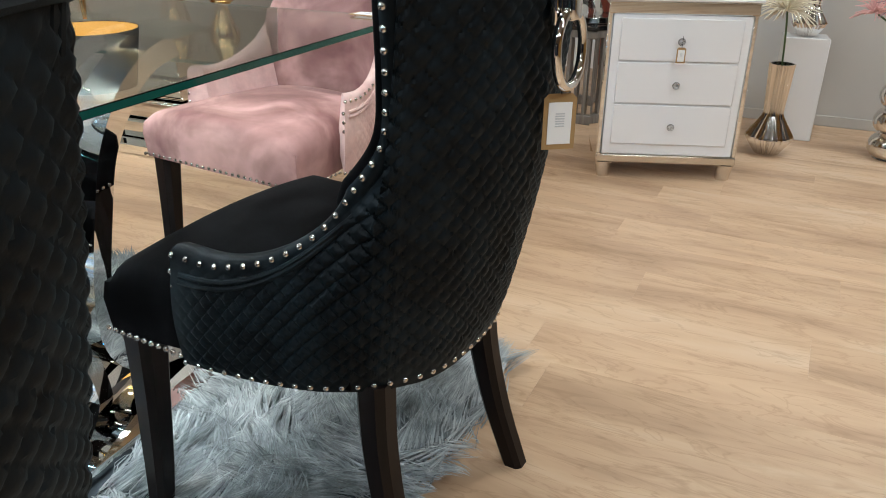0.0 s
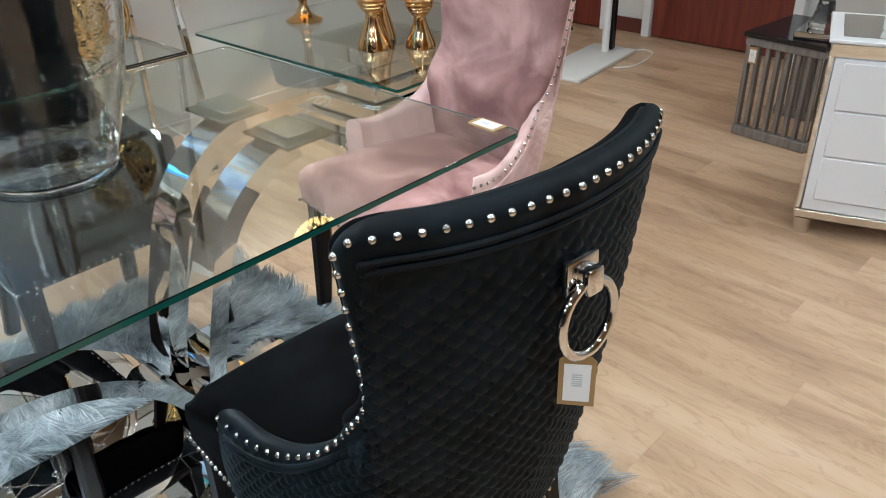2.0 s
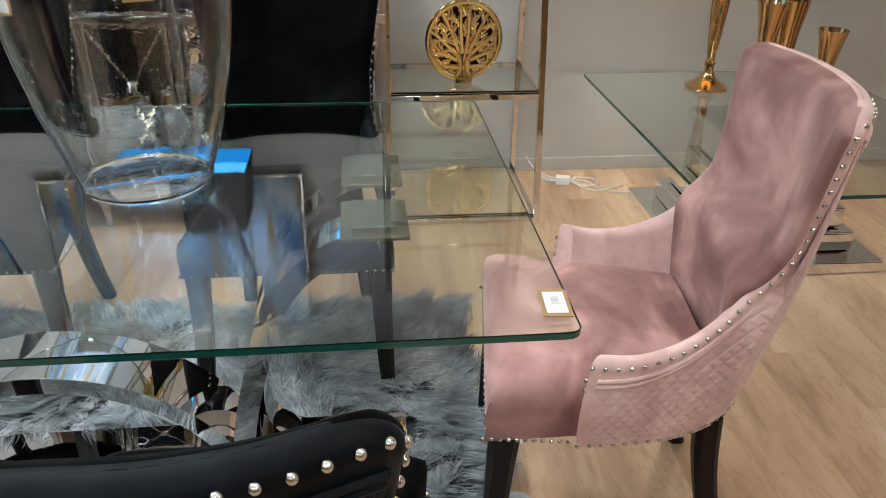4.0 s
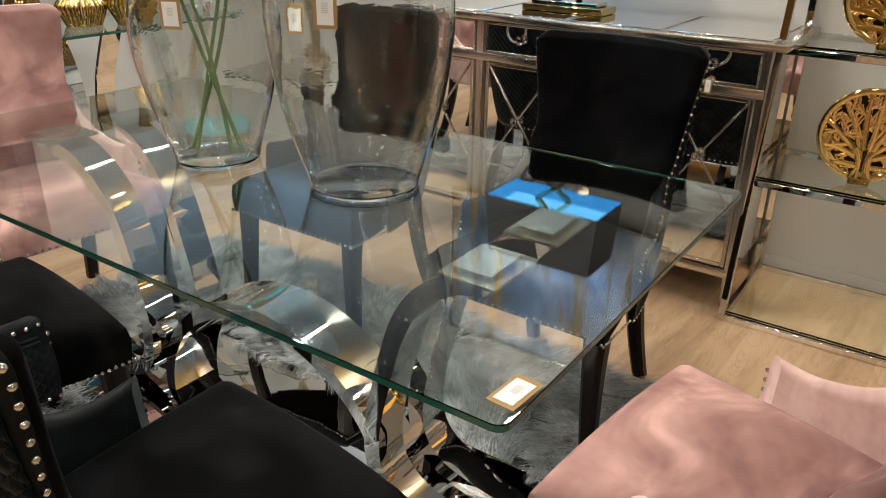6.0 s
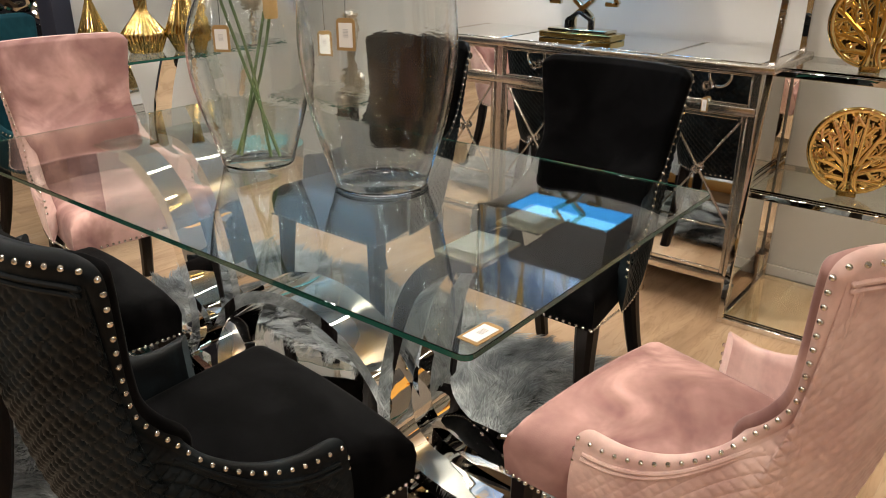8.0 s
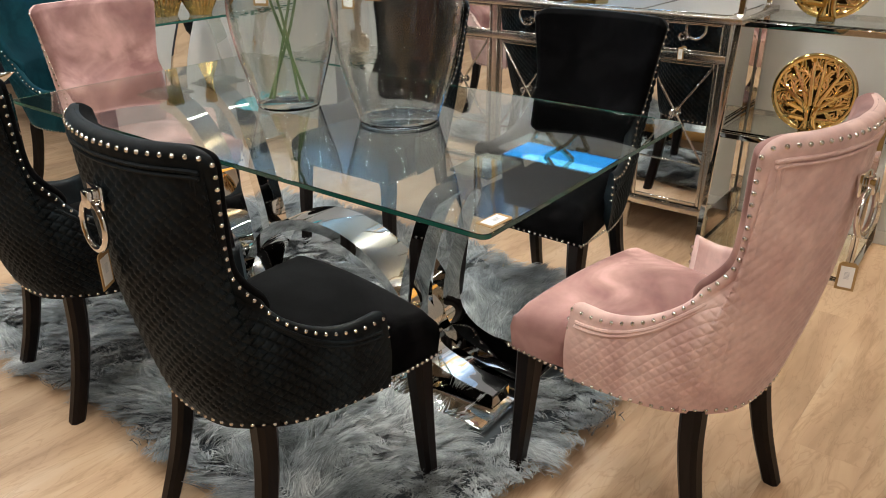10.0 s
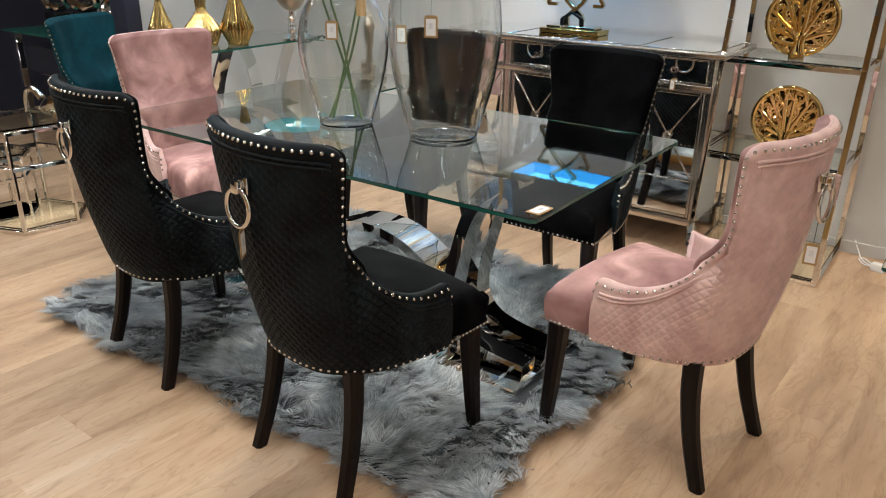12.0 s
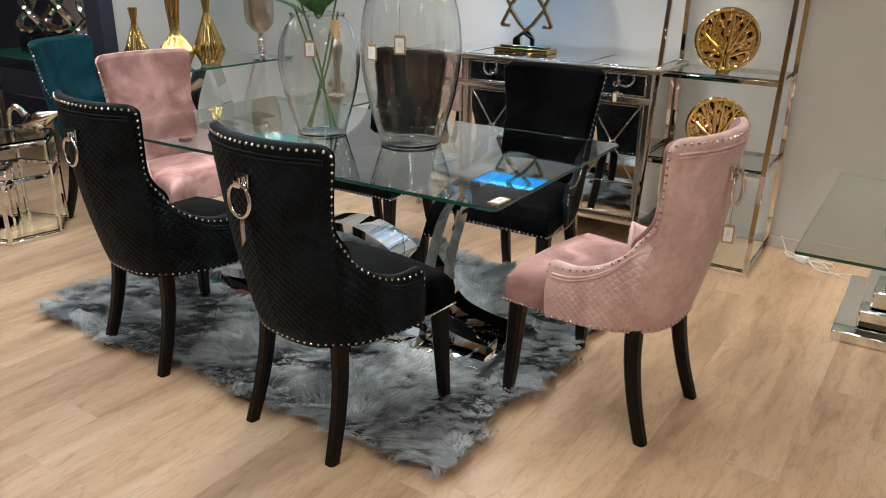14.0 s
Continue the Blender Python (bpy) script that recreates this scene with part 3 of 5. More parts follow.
def build_chair(quilt, plush, color, m, label):
    chair = thing("dining_chair", m, label, "chair", "dining chairs round the glass table")
    shell, welt, pad, seat = chair_meshes(quilt, plush, color, 0.0056 if color == "black" else 0.0027)
    back = child("backrest", shell, chair)
    child("piping", welt, back)
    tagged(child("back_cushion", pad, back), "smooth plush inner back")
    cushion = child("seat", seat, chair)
    for side in (-1, 1):
        part("leg", front_leg(side), leg_wood, chair, "tapered dark wooden front leg")
        part("leg", rear_leg(side), leg_wood, chair, "splayed dark wooden rear leg")
    ring_pull(chair)
    for p, n in NAILS:
        turn = n.to_track_quat("Z", "Y").to_matrix().to_4x4()
        child("nail", nail_mesh, chair, Matrix.Translation(p) @ turn)
    return chair


BLACK = "black velvet dining chair with quilted back and silver nail trim"
PINK = "blush pink velvet dining chair with quilted back and silver nails"
TEAL = "teal velvet dining chair with silver nail trim beside the console"
chair_rf = build_chair(quilt_black, plush_black, "black", pose(0.290, -0.799, 0, 0, 0, -5.8), BLACK)
copy_thing(chair_rf, pose(-0.561, -0.734, 0, 0, 0, -6.2))
copy_thing(chair_rf, pose(0.327, 0.862, 0, 0, 0, 179.3))
copy_thing(chair_rf, pose(-0.503, 0.917, 0, 0, 0, 179.6))
chair_pr = build_chair(quilt_pink, plush_pink, "pink", pose(1.218, -0.040, 0, 0, 0, 81.7), PINK)
copy_thing(chair_pr, pose(-1.422, 0.103, 0, 0, 0, -95.7))
build_chair(quilt_teal, plush_teal, "teal", pose(-2.321, 0.263, 0, 0, 0, -69.7), TEAL)

# ---- the glass table ----
brushed = mat("brushed steel pad", (0.30, 0.32, 0.29), 0.27, 1)
wave = node(brushed, "ShaderNodeTexNoise", Scale=40, Detail=2)
wire(brushed, coords(brushed, (1, 30, 1)), wave.inputs["Vector"])
bump(brushed, wave.outputs["Fac"], 0.15, 0.001)
brushed_dark = mat("satin steel flange", (0.24, 0.23, 0.17), 0.25, 1)

TX, TY, TZ = -0.133, 0.04, 0.765
table = thing("dining_table", pose(TX, TY, 0), "clear glass dining table on a polished chrome ribbon base", "table")
top = part("tabletop", slab(rounded_rect(-0.925, 0.925, -0.503, 0.503, 0.02, 5), TZ - 0.012, TZ, bevel=0.0012), [glass_top, glass_edge], table, "clear rectangular glass top with a green edge", smooth=False)
for f in top.data.polygons:
    if abs(f.normal.z) < 0.3:
        f.material_index = 1
top.visible_shadow = False
part("base_plate", box(-0.73, 0.73, -0.215, 0.215, 0.018, 0.042, 0.003, 2), chrome, table, "mirror-polished rectangular base plate")


def ribbon(path, width, thick):
    """A flat metal band along a path; the width runs along the given side vectors."""
    b = bmesh.new()
    rows = []
    pts = [Vector(p) for p in path]
    for i, p in enumerate(pts):
        d = (pts[min(i + 1, len(pts) - 1)] - pts[max(i - 1, 0)]).normalized()
        side = Vector((0, 1, 0))
        side = (side - d * side.dot(d)).normalized()
        nrm = d.cross(side)
        rows.append([p + side * (width / 2 * a) + nrm * (thick / 2 * c) for a, c in ((1, 1), (-1, 1), (-1, -1), (1, -1))])
    vs = grid_faces(b, rows, closed_v=True)
    b.faces.new(vs[0])
    b.faces.new(vs[-1])
    bmesh.ops.bevel(b, geom=[e for e in b.edges if len(e.link_faces) == 2 and e.calc_face_angle() > 1.2], offset=0.0015, segments=1, affect="EDGES")
    return b


part("arch", ribbon([(0.392 * math.cos(a), 0.0, 0.043 + 0.356 * math.sin(a)) for a in [math.pi * i / 48 for i in range(49)]], 0.15, 0.036), chrome, table, "broad polished arch in the middle of the base")
for sx in (-1, 1):
    for sy in (-1, 1):
        pts = smooth_path([(sx * 0.665, sy * 0.095, 0.713), (sx * 0.590, sy * 0.090, 0.690), (sx * 0.515, sy * 0.085, 0.630), (sx * 0.465, sy * 0.080, 0.550), (sx * 0.430, sy * 0.080, 0.440), (sx * 0.400, sy * 0.080, 0.320),
                           (sx * 0.392, sy * 0.080, 0.230), (sx * 0.410, sy * 0.080, 0.160), (sx * 0.465, sy * 0.080, 0.108), (sx * 0.550, sy * 0.080, 0.082), (sx * 0.630, sy * 0.080, 0.070), (sx * 0.705, sy * 0.080, 0.066)], 52)
        part("curved_support", ribbon(pts, 0.084, 0.042), chrome, table, "curved polished steel band")
        mx, my = sx * 0.660, sy * 0.110
        pad = part("glass_mount", box(mx - 0.039, mx + 0.039, my - 0.055, my + 0.055, 0.742, 0.7525, 0.001, 1), brushed, table, "square brushed steel mounting pad")
        part("mount_flange", box(mx - 0.058, mx + 0.058, my - 0.074, my + 0.074, 0.7345, 0.7415, 0.001, 1), brushed_dark, pad, "brushed steel flange")

# price tag lying on the glass
flat = price_tag("price_tag", pose(0.770, -0.358, TZ + 0.0035, -90, 0, -4), 0.041, 0.072, "kraft price tag with white sticker lying on the glass")

# ---- rug ----
def rug_radius(a):
    c, s = math.cos(a), math.sin(a)
    k = 26.0
    r = (abs(c / 1.02) ** k + abs(s / 0.755) ** k) ** (-1 / k)
    return r * (1 + 0.010 * math.sin(5 * a + 0.6) + 0.012 * math.sin(9 * a + 1.2) + 0.009 * math.sin(23 * a))


RUG = (-0.235, 0.035)
outline = [(RUG[0] + 0.965 * rug_radius(a) * math.cos(a), RUG[1] + 0.965 * rug_radius(a) * math.sin(a)) for a in [2 * math.pi * i / 120 for i in range(120)]]
rug = thing("fur_rug", pose(0, 0, 0), "shaggy grey-blue sheepskin rug under the glass table", "rug")
part("hide", slab(outline, 0.001, 0.010), pelt, rug, "dark hide backing")


def fur_tufts():
    rng = np.random.default_rng(5)
    verts, faces = [], []
    count = 0
    while count < 4300:
        x, y = RUG[0] + rng.uniform(-1.06, 1.06), RUG[1] + rng.uniform(-0.82, 0.82)
        ang, dist = math.atan2(y - RUG[1], x - RUG[0]), math.hypot(x - RUG[0], y - RUG[1])
        if dist > rug_radius(ang) or abs(x - TX) < 0.745 and abs(y - TY) < 0.23:
            continue
        count += 1
        # one lock: strands that lean together and draw towards a shared tip
        flow = 2.0 * noise.noise(Vector((x * 1.6, y * 1.6, 3.1))) * math.pi + 2.0 * noise.noise(Vector((x * 7, y * 7, 8.0))) + rng.normal(0, 0.35)
        near = dist / rug_radius(ang)
        dx, dy = math.cos(flow), math.sin(flow)
        if near > 0.9:
            dx, dy = dx + 1.2 * math.cos(ang), dy + 1.2 * math.sin(ang)
        dx, dy = dx / math.hypot(dx, dy), dy / math.hypot(dx, dy)
        lean = 0.55 + 0.8 * abs(noise.noise(Vector((x * 5, y * 5, 1.0)))) + rng.uniform(0, 0.3)
        length = rng.uniform(0.060, 0.095)
        draw = rng.uniform(0.45, 0.85)
        spread = rng.uniform(0.012, 0.022)
        for s in range(24):
            ox, oy = rng.normal(0, spread), rng.normal(0, spread)
            if abs(x + ox - TX) < 0.745 and abs(y + oy - TY) < 0.23:
                continue
            h = length * rng.uniform(0.75, 1.1)
            w = rng.uniform(0.0010, 0.0024)
            curl = rng.normal(0, 0.008)
            px, py = -dy * w, dx * w
            i0 = len(verts)
            for f, ww in ((0, 1.0), (0.45, 0.9), (0.8, 0.6), (1.0, 0.0)):
                out = lean * h * f ** 1.4
                z = 0.008 + h * 0.70 * (f - 0.34 * lean * f * f)
                keep = 1 - draw * f ** 1.3
                cx = x + ox * keep + dx * out - dy * curl * math.sin(3 * f)
                cy = y + oy * keep + dy * out + dx * curl * math.sin(3 * f)
                z = max(z, 0.009)
                if ww:
                    verts.append((cx - px * ww, cy - py * ww, z))
                    verts.append((cx + px * ww, cy + py * ww, z))
                else:
                    verts.append((cx, cy, z))
            faces += [(i0, i0 + 1, i0 + 3, i0 + 2), (i0 + 2, i0 + 3, i0 + 5, i0 + 4), (i0 + 4, i0 + 5, i0 + 6)]
    me = bpy.data.meshes.new("fur")
    me.from_pydata(verts, [], faces)
    me.materials.append(fur)
    ob = new("fur", me)
    ob.parent = rug
    return tagged(ob, "long soft grey-blue fur", kind="stuff")


fur_tufts()

# ---- vases on the table ----
def glass_vase(name, x, y, profile, label):
    """A blown vase: outer wall, rim, inner wall."""
    v = thing(name, pose(x, y, TZ), label, "vase", "glass vases on the table")
    dense = [(p.x, p.z) for p in smooth_path([(r, 0, z) for r, z in profile], 40)]
    inner = [(max(r - 0.0035, 0.001), z) for r, z in reversed(dense) if z > 0.0085]
    base_r = dense[0][0]
    body = lathe([(0.0005, 0.0015)] + [(base_r * 0.9, 0.0005)] + dense[1:] + inner + [(dense[0][0] * 0.9, 0.0062), (0.0005, 0.0058)], 56)
    b = part("body", body, glass, v, "clear blown glass")
    b.visible_shadow = False
    rim_r, rim_z = dense[-1]
    r = part("rim", tube([((rim_r - 0.002) * math.cos(a), (rim_r - 0.002) * math.sin(a), rim_z + 0.001) for a in [2 * math.pi * i / 48 for i in range(48)]], 0.003, 8, closed=True), glass, v, "rounded glass rim")
    r.visible_shadow = False
    return v


glass_vase("glass_vase", 0.118, 0.086, [(0.112, 0.0), (0.117, 0.008), (0.120, 0.024), (0.138, 0.08), (0.166, 0.18), (0.184, 0.29), (0.187, 0.38), (0.176, 0.48), (0.148, 0.57), (0.122, 0.62), (0.126, 0.645)], "tall clear glass urn vase, empty, on the glass table")
glass_vase("glass_vase", -0.275, 0.020, [(0.092, 0.0), (0.097, 0.008), (0.100, 0.022), (0.114, 0.07), (0.140, 0.16), (0.158, 0.26), (0.155, 0.34), (0.130, 0.415), (0.104, 0.450), (0.107, 0.462)], "clear glass urn vase holding green lily stems")

lilies = thing("lily_stems", pose(-0.275, 0.020, TZ), "green lily stems with broad leaves in a glass vase", "flowers")
for k, (p, q) in enumerate([((-0.052, -0.030, 0.02), (0.070, 0.040, 0.47)), ((0.054, 0.028, 0.02), (-0.075, -0.04, 0.48)), ((0.040, 0.01, 0.02), (-0.045, -0.045, 0.52)), ((-0.035, -0.03, 0.02), (0.055, 0.055, 0.53))]):
    p, q = Vector(p), Vector(q)
    bend = Vector((0.012, 0.01 * (-1) ** k, 0))
    part("stem", tube(smooth_path([p, p.lerp(q, 0.5) + bend, q], 10), 0.0048, 8, taper=0.8), stem_green, lilies)


def leaf_bm(length, width, droop, curl=0.3):
    b = bmesh.new()
    rows = []
    n = 9
    for i in range(n + 1):
        f = i / n
        w = width * math.sin(math.pi * min(1, f * 0.94 + 0.05)) ** 0.8
        z = -droop * f * f * length
        rows.append([Vector((s * w / 2, f * length, z + curl * abs(s) * w * 0.5)) for s in (-1, -0.5, 0, 0.5, 1)])
    grid_faces(b, rows)
    ext = bmesh.ops.solidify(b, geom=list(b.faces), thickness=0.0012)
    return b


random.seed(11)
for k in range(12):
    az = 360 / 12 * k + random.uniform(-14, 14)
    z = random.uniform(0.44, 0.54)
    r = 0.05
    b = moved(leaf_bm(random.uniform(0.10, 0.16), random.uniform(0.050, 0.072), random.uniform(0.1, 0.4)),
              Matrix.Translation((0.9 * r * math.cos(radians(az)), r * math.sin(radians(az)), z)) @ pose(0, 0, 0, 0, 0, az - 90) @ pose(0, 0, 0, random.uniform(25, 75)))
    part("leaf", b, leaf_green, lilies)
part("wrap", lathe([(0.016, 0.40), (0.018, 0.41), (0.018, 0.455), (0.015, 0.46)], 14, m=pose(0.062, 0.028, -0.02)), kraft, lilies, "brown paper wrap round a stem")

price_tag("price_tag", pose(-0.190, -0.125, 1.145, 0, 0, 30), 0.042, 0.062, "small kraft price tag hanging on a glass vase", 0.10)
price_tag("price_tag", pose(-0.085, 0.105, 1.12, 0, 0, 200), 0.042, 0.062, "small kraft price tag behind a glass vase", 0.10)
price_tag("price_tag", pose(0.200, -0.100, 1.185, 0, 0, 22), 0.042, 0.066, "small kraft price tag hanging on a tall vase", 0.10)
price_tag("price_tag", chair_rf.matrix_basis @ pose(-0.004, -0.142, 0.768, 0, 0, -50), 0.043, 0.072, "kraft price tag hanging from a chair's ring", 0.03)
price_tag("price_tag", chair_pr.matrix_basis @ pose(0, -0.140, 0.715, 0, 0, -74), 0.034, 0.058, "white price tag hanging from the pink chair", 0.07)

# ---- mirrored sideboard ----
SX0, SX1, SY0, SY1, SZ = -0.80, 0.61, 1.435, 1.905, 0.945
UNITS = 4
UW = (SX1 - SX0) / UNITS
sideboard = thing("mirrored_sideboard", pose(0, 0, 0), "silver mirrored sideboard with drawers and lattice doors", "sideboard")
part("carcass", box(SX0 + 0.02, SX1 - 0.02, SY0 + 0.025, SY1 - 0.01, 0.12, SZ - 0.03, 0.002, 1), mirror_dark, sideboard, "mirrored body")
wt = part("worktop", box(SX0 - 0.045, SX1 + 0.045, SY0 - 0.015, SY1, SZ - 0.030, SZ - 0.004, 0.006, 2), silver_trim, sideboard, "silver framed top")
for i in range(UNITS):
    part("top_panel", box(SX0 + UW * i + 0.012, SX0 + UW * (i + 1) - 0.012, SY0 + 0.012, SY1 - 0.02, SZ - 0.0035, SZ, 0.001, 1), mirror, wt, "bevelled mirror panel")
for x in (SX0 + 0.012, SX0 + UW, SX0 + 2 * UW, SX0 + 3 * UW, SX1 - 0.012):
    part("stile", bar((x, SY0 + 0.012, 0.12), (x, SY0 + 0.012, SZ - 0.03), 0.028, 0.026), silver_trim, sideboard, "silver upright")
    part("foot", lathe([(0.012, 0), (0.017, 0.012), (0.012, 0.03), (0.020, 0.06), (0.022, 0.11), (0.024, 0.122)], 16, m=pose(x, SY0 + 0.03, 0)), silver_trim, sideboard, "turned silver foot")
    part("foot", lathe([(0.012, 0), (0.017, 0.012), (0.012, 0.03), (0.020, 0.06), (0.022, 0.11), (0.024, 0.122)], 16, m=pose(x, SY1 - 0.04, 0)), silver_trim, sideboard, "turned silver foot")
for z in (0.135, 0.765):
    part("rail", box(SX0 + 0.002, SX1 - 0.002, SY0 - 0.004, SY0 + 0.022, z, z + 0.030, 0.004, 2), silver_trim, sideboard, "silver cross rail")
part("side_panel", box(SX1 - 0.018, SX1 - 0.012, SY0 + 0.03, SY1 - 0.02, 0.14, SZ - 0.04), mirror, sideboard, "mirrored end panel")
part("side_panel", box(SX0 + 0.012, SX0 + 0.018, SY0 + 0.03, SY1 - 0.02, 0.14, SZ - 0.04), mirror, sideboard, "mirrored end panel")


def crystal_knob(parent, m, r=0.017):
    k = part("knob", lathe([(0.005, 0), (0.005, 0.010), (r * 0.7, 0.012), (r, 0.020), (r * 0.72, 0.029), (0.0005, 0.031)], 10), crystal, parent, "faceted crystal knob", smooth=False)
    k.matrix_basis = m
    return k


for i in range(UNITS):
    a = SX0 + UW * i + 0.028
    b = SX0 + UW * (i + 1) - 0.028
    dr = part("drawer", box(a, b, SY0 + 0.004, SY0 + 0.03, 0.800, SZ - 0.036, 0.004, 1), mirror, sideboard, "mirrored drawer front")
    for zz in (0.798, SZ - 0.044):
        part("drawer_moulding", box(a, b, SY0 + 0.001, SY0 + 0.012, zz, zz + 0.007, 0.002, 1), silver_trim, dr, "fine silver moulding")
    crystal_knob(dr, pose((a + b) / 2, SY0 + 0.004, 0.855, 90))
    door = part("cabinet_door", box(a, b, SY0 + 0.006, SY0 + 0.03, 0.17, 0.762, 0.003, 1), mirror, sideboard, "mirrored door with crossed silver bars")
    for xa, xb in ((a, a + 0.014), (b - 0.014, b)):
        part("door_moulding", box(xa, xb, SY0 + 0.002, SY0 + 0.010, 0.17, 0.762, 0.002, 1), silver_trim, door, "silver moulding")
    for za in (0.17, 0.748):
        part("door_moulding", box(a + 0.015, b - 0.015, SY0 + 0.002, SY0 + 0.010, za, za + 0.014, 0.002, 1), silver_trim, door, "silver moulding")
    for za, zb in ((0.36, 0.748), (0.748, 0.36)):
        part("lattice_bar", bar((a + 0.015, SY0 + 0.003, za), (b - 0.015, SY0 + 0.003, zb), 0.006, 0.006, bevel=0.001), silver_trim, door, "thin diagonal silver bar")
    part("lattice_bar", bar((a + 0.015, SY0 + 0.003, 0.35), (b - 0.015, SY0 + 0.003, 0.35), 0.008, 0.006, bevel=0.001), silver_trim, door, "thin silver bar")
    crystal_knob(door, pose((a + b) / 2, SY0 + 0.001, 0.554, 90))
price_tag("price_tag", pose(0.434, SY0 - 0.012, 0.815, 0, 0, 0), 0.022, 0.052, "small gold price tag hanging from a drawer knob", 0.03)


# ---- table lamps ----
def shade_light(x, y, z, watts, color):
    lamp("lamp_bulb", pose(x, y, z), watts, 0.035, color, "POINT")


shade_grey = mat("grey fabric shade", (0.10, 0.10, 0.105), 0.85)
bump(shade_grey, noisy(shade_grey, 300, 2, stretch=(1, 1, 0.2)), 0.3, 0.002)


def glow_mat(name, color, strength):
    g = mat(name, tuple(0.02 + 0.3 * v for v in color), 0.6)
    bsdf(g).inputs["Emission Color"].default_value = (*color, 1)
    bsdf(g).inputs["Emission Strength"].default_value = strength
    return g


BLUE = (0.03, 0.42, 1.0)
CYAN = (0.12, 0.75, 0.85)
AMBER = (1.0, 0.52, 0.12)
lattice = mat("pale gold mirror", (0.72, 0.62, 0.45), 0.09, 1)
lamp_sb = thing("table_lamp", pose(-0.190, 1.645, SZ), "gold mirrored lattice lamp with grey oblong shade, blue light", "table lamp")
part("plinth", box(-0.165, 0.165, -0.065, 0.065, 0.001, 0.026, 0.003, 1), gold, lamp_sb, "stepped gold plinth")
part("plinth_step", box(-0.135, 0.135, -0.048, 0.048, 0.0265, 0.040, 0.003, 1), lattice, lamp_sb, "pale gold mirrored step")
for sgn in (-1, 1):
    bm = bmesh.new()
    zig = [(0.035 * sgn, 0.04), (0.035 * sgn, 0.085), (-0.045 * sgn, 0.15), (-0.115 * sgn, 0.235), (-0.045 * sgn, 0.32), (0.07 * sgn, 0.40), (0.02 * sgn, 0.45)]
    for (xa, za), (xb, zb) in zip(zig, zig[1:]):
        bar((xa, 0.012 * sgn, za), (xb, 0.012 * sgn, zb), 0.024, 0.020, bm=bm)
    part("lattice_arm", bm, lattice, lamp_sb, "angular gold lattice arm")
    bm = bmesh.new()
    zig = [(0.10 * sgn, 0.14), (0.155 * sgn, 0.14), (0.10 * sgn, 0.24), (0.155 * sgn, 0.335), (0.09 * sgn, 0.335)]
    for (xa, za), (xb, zb) in zip(zig, zig[1:]):
        bar((xa, 0, za), (xb, 0, zb), 0.020, 0.018, bm=bm)
    part("lattice_arm", bm, lattice, lamp_sb, "angular gold lattice arm")
bm = bmesh.new()
for xa, za, xb, zb in ((-0.055, 0.04, -0.055, 0.075), (-0.055, 0.075, 0, 0.105), (0, 0.105, 0.055, 0.075), (0.055, 0.075, 0.055, 0.04)):
    bar((xa, -0.026, za), (xb, -0.026, zb), 0.020, 0.012, bm=bm)
part("foot_arch", bm, black_gloss, lamp_sb, "black mirrored foot arch")
part("stem", tube([(0, 0, 0.44), (0, 0, 0.60)], 0.008, 10), gold, lamp_sb, "gold lamp stem")


def oblong_shade(parent, x, y, z0, z1, inner, plate):
    """An open shade with a lit lining."""
    b = bmesh.new()
    rows = []
    for z, k in ((z0, 1.0), (z1, 0.92)):
        rows.append([Vector((px * k, py * k, z)) for px, py in ((x, y), (-x, y), (-x, -y), (x, -y))])
    grid_faces(b, rows, closed_v=True)
    s = part("shade", b, shade_grey, parent, "dark grey fabric shade", smooth=False)
    b = bmesh.new()
    rows = []
    for z, k in ((z0 + 0.002, 0.985), (z1 - 0.004, 0.905)):
        rows.append([Vector((px * k, py * k, z)) for px, py in ((x, y), (-x, y), (-x, -y), (x, -y))])
    vs = grid_faces(b, rows, closed_v=True)
    part("lining", b, inner, s, "glowing lining", smooth=False)
    part("diffuser", box(-x * 0.94, x * 0.94, -y * 0.94, y * 0.94, z0 + 0.060, z0 + 0.064), plate, s, "lit diffuser plate", smooth=False)
    return s


oblong_shade(lamp_sb, 0.255, 0.128, 0.390, 0.65, glow_mat("blue lit lining", BLUE, 1.6), glow_mat("blue lit diffuser", (0.10, 0.50, 1.0), 4.0))
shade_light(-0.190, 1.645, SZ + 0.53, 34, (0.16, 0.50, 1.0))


def round_shade(parent, r0, r1, z0, z1, inner):
    s = part("shade", lathe([(r0, z0), (r0 + 0.003, z0), (r1 + 0.003, z1), (r1, z1)], 40, caps=False), shade_grey, parent, "round grey fabric shade")
    part("lining", lathe([(r0 - 0.001, z0 + 0.002), (r1 - 0.001, z1 - 0.003)], 40, caps=False), inner, s, "glowing lining")
    part("diffuser", lathe([(0.0005, z0 + 0.060), (r0 * 0.93, z0 + 0.060), (r0 * 0.93, z0 + 0.064), (0.0005, z0 + 0.064)], 40), inner, s, "lit diffuser disc")
    return s


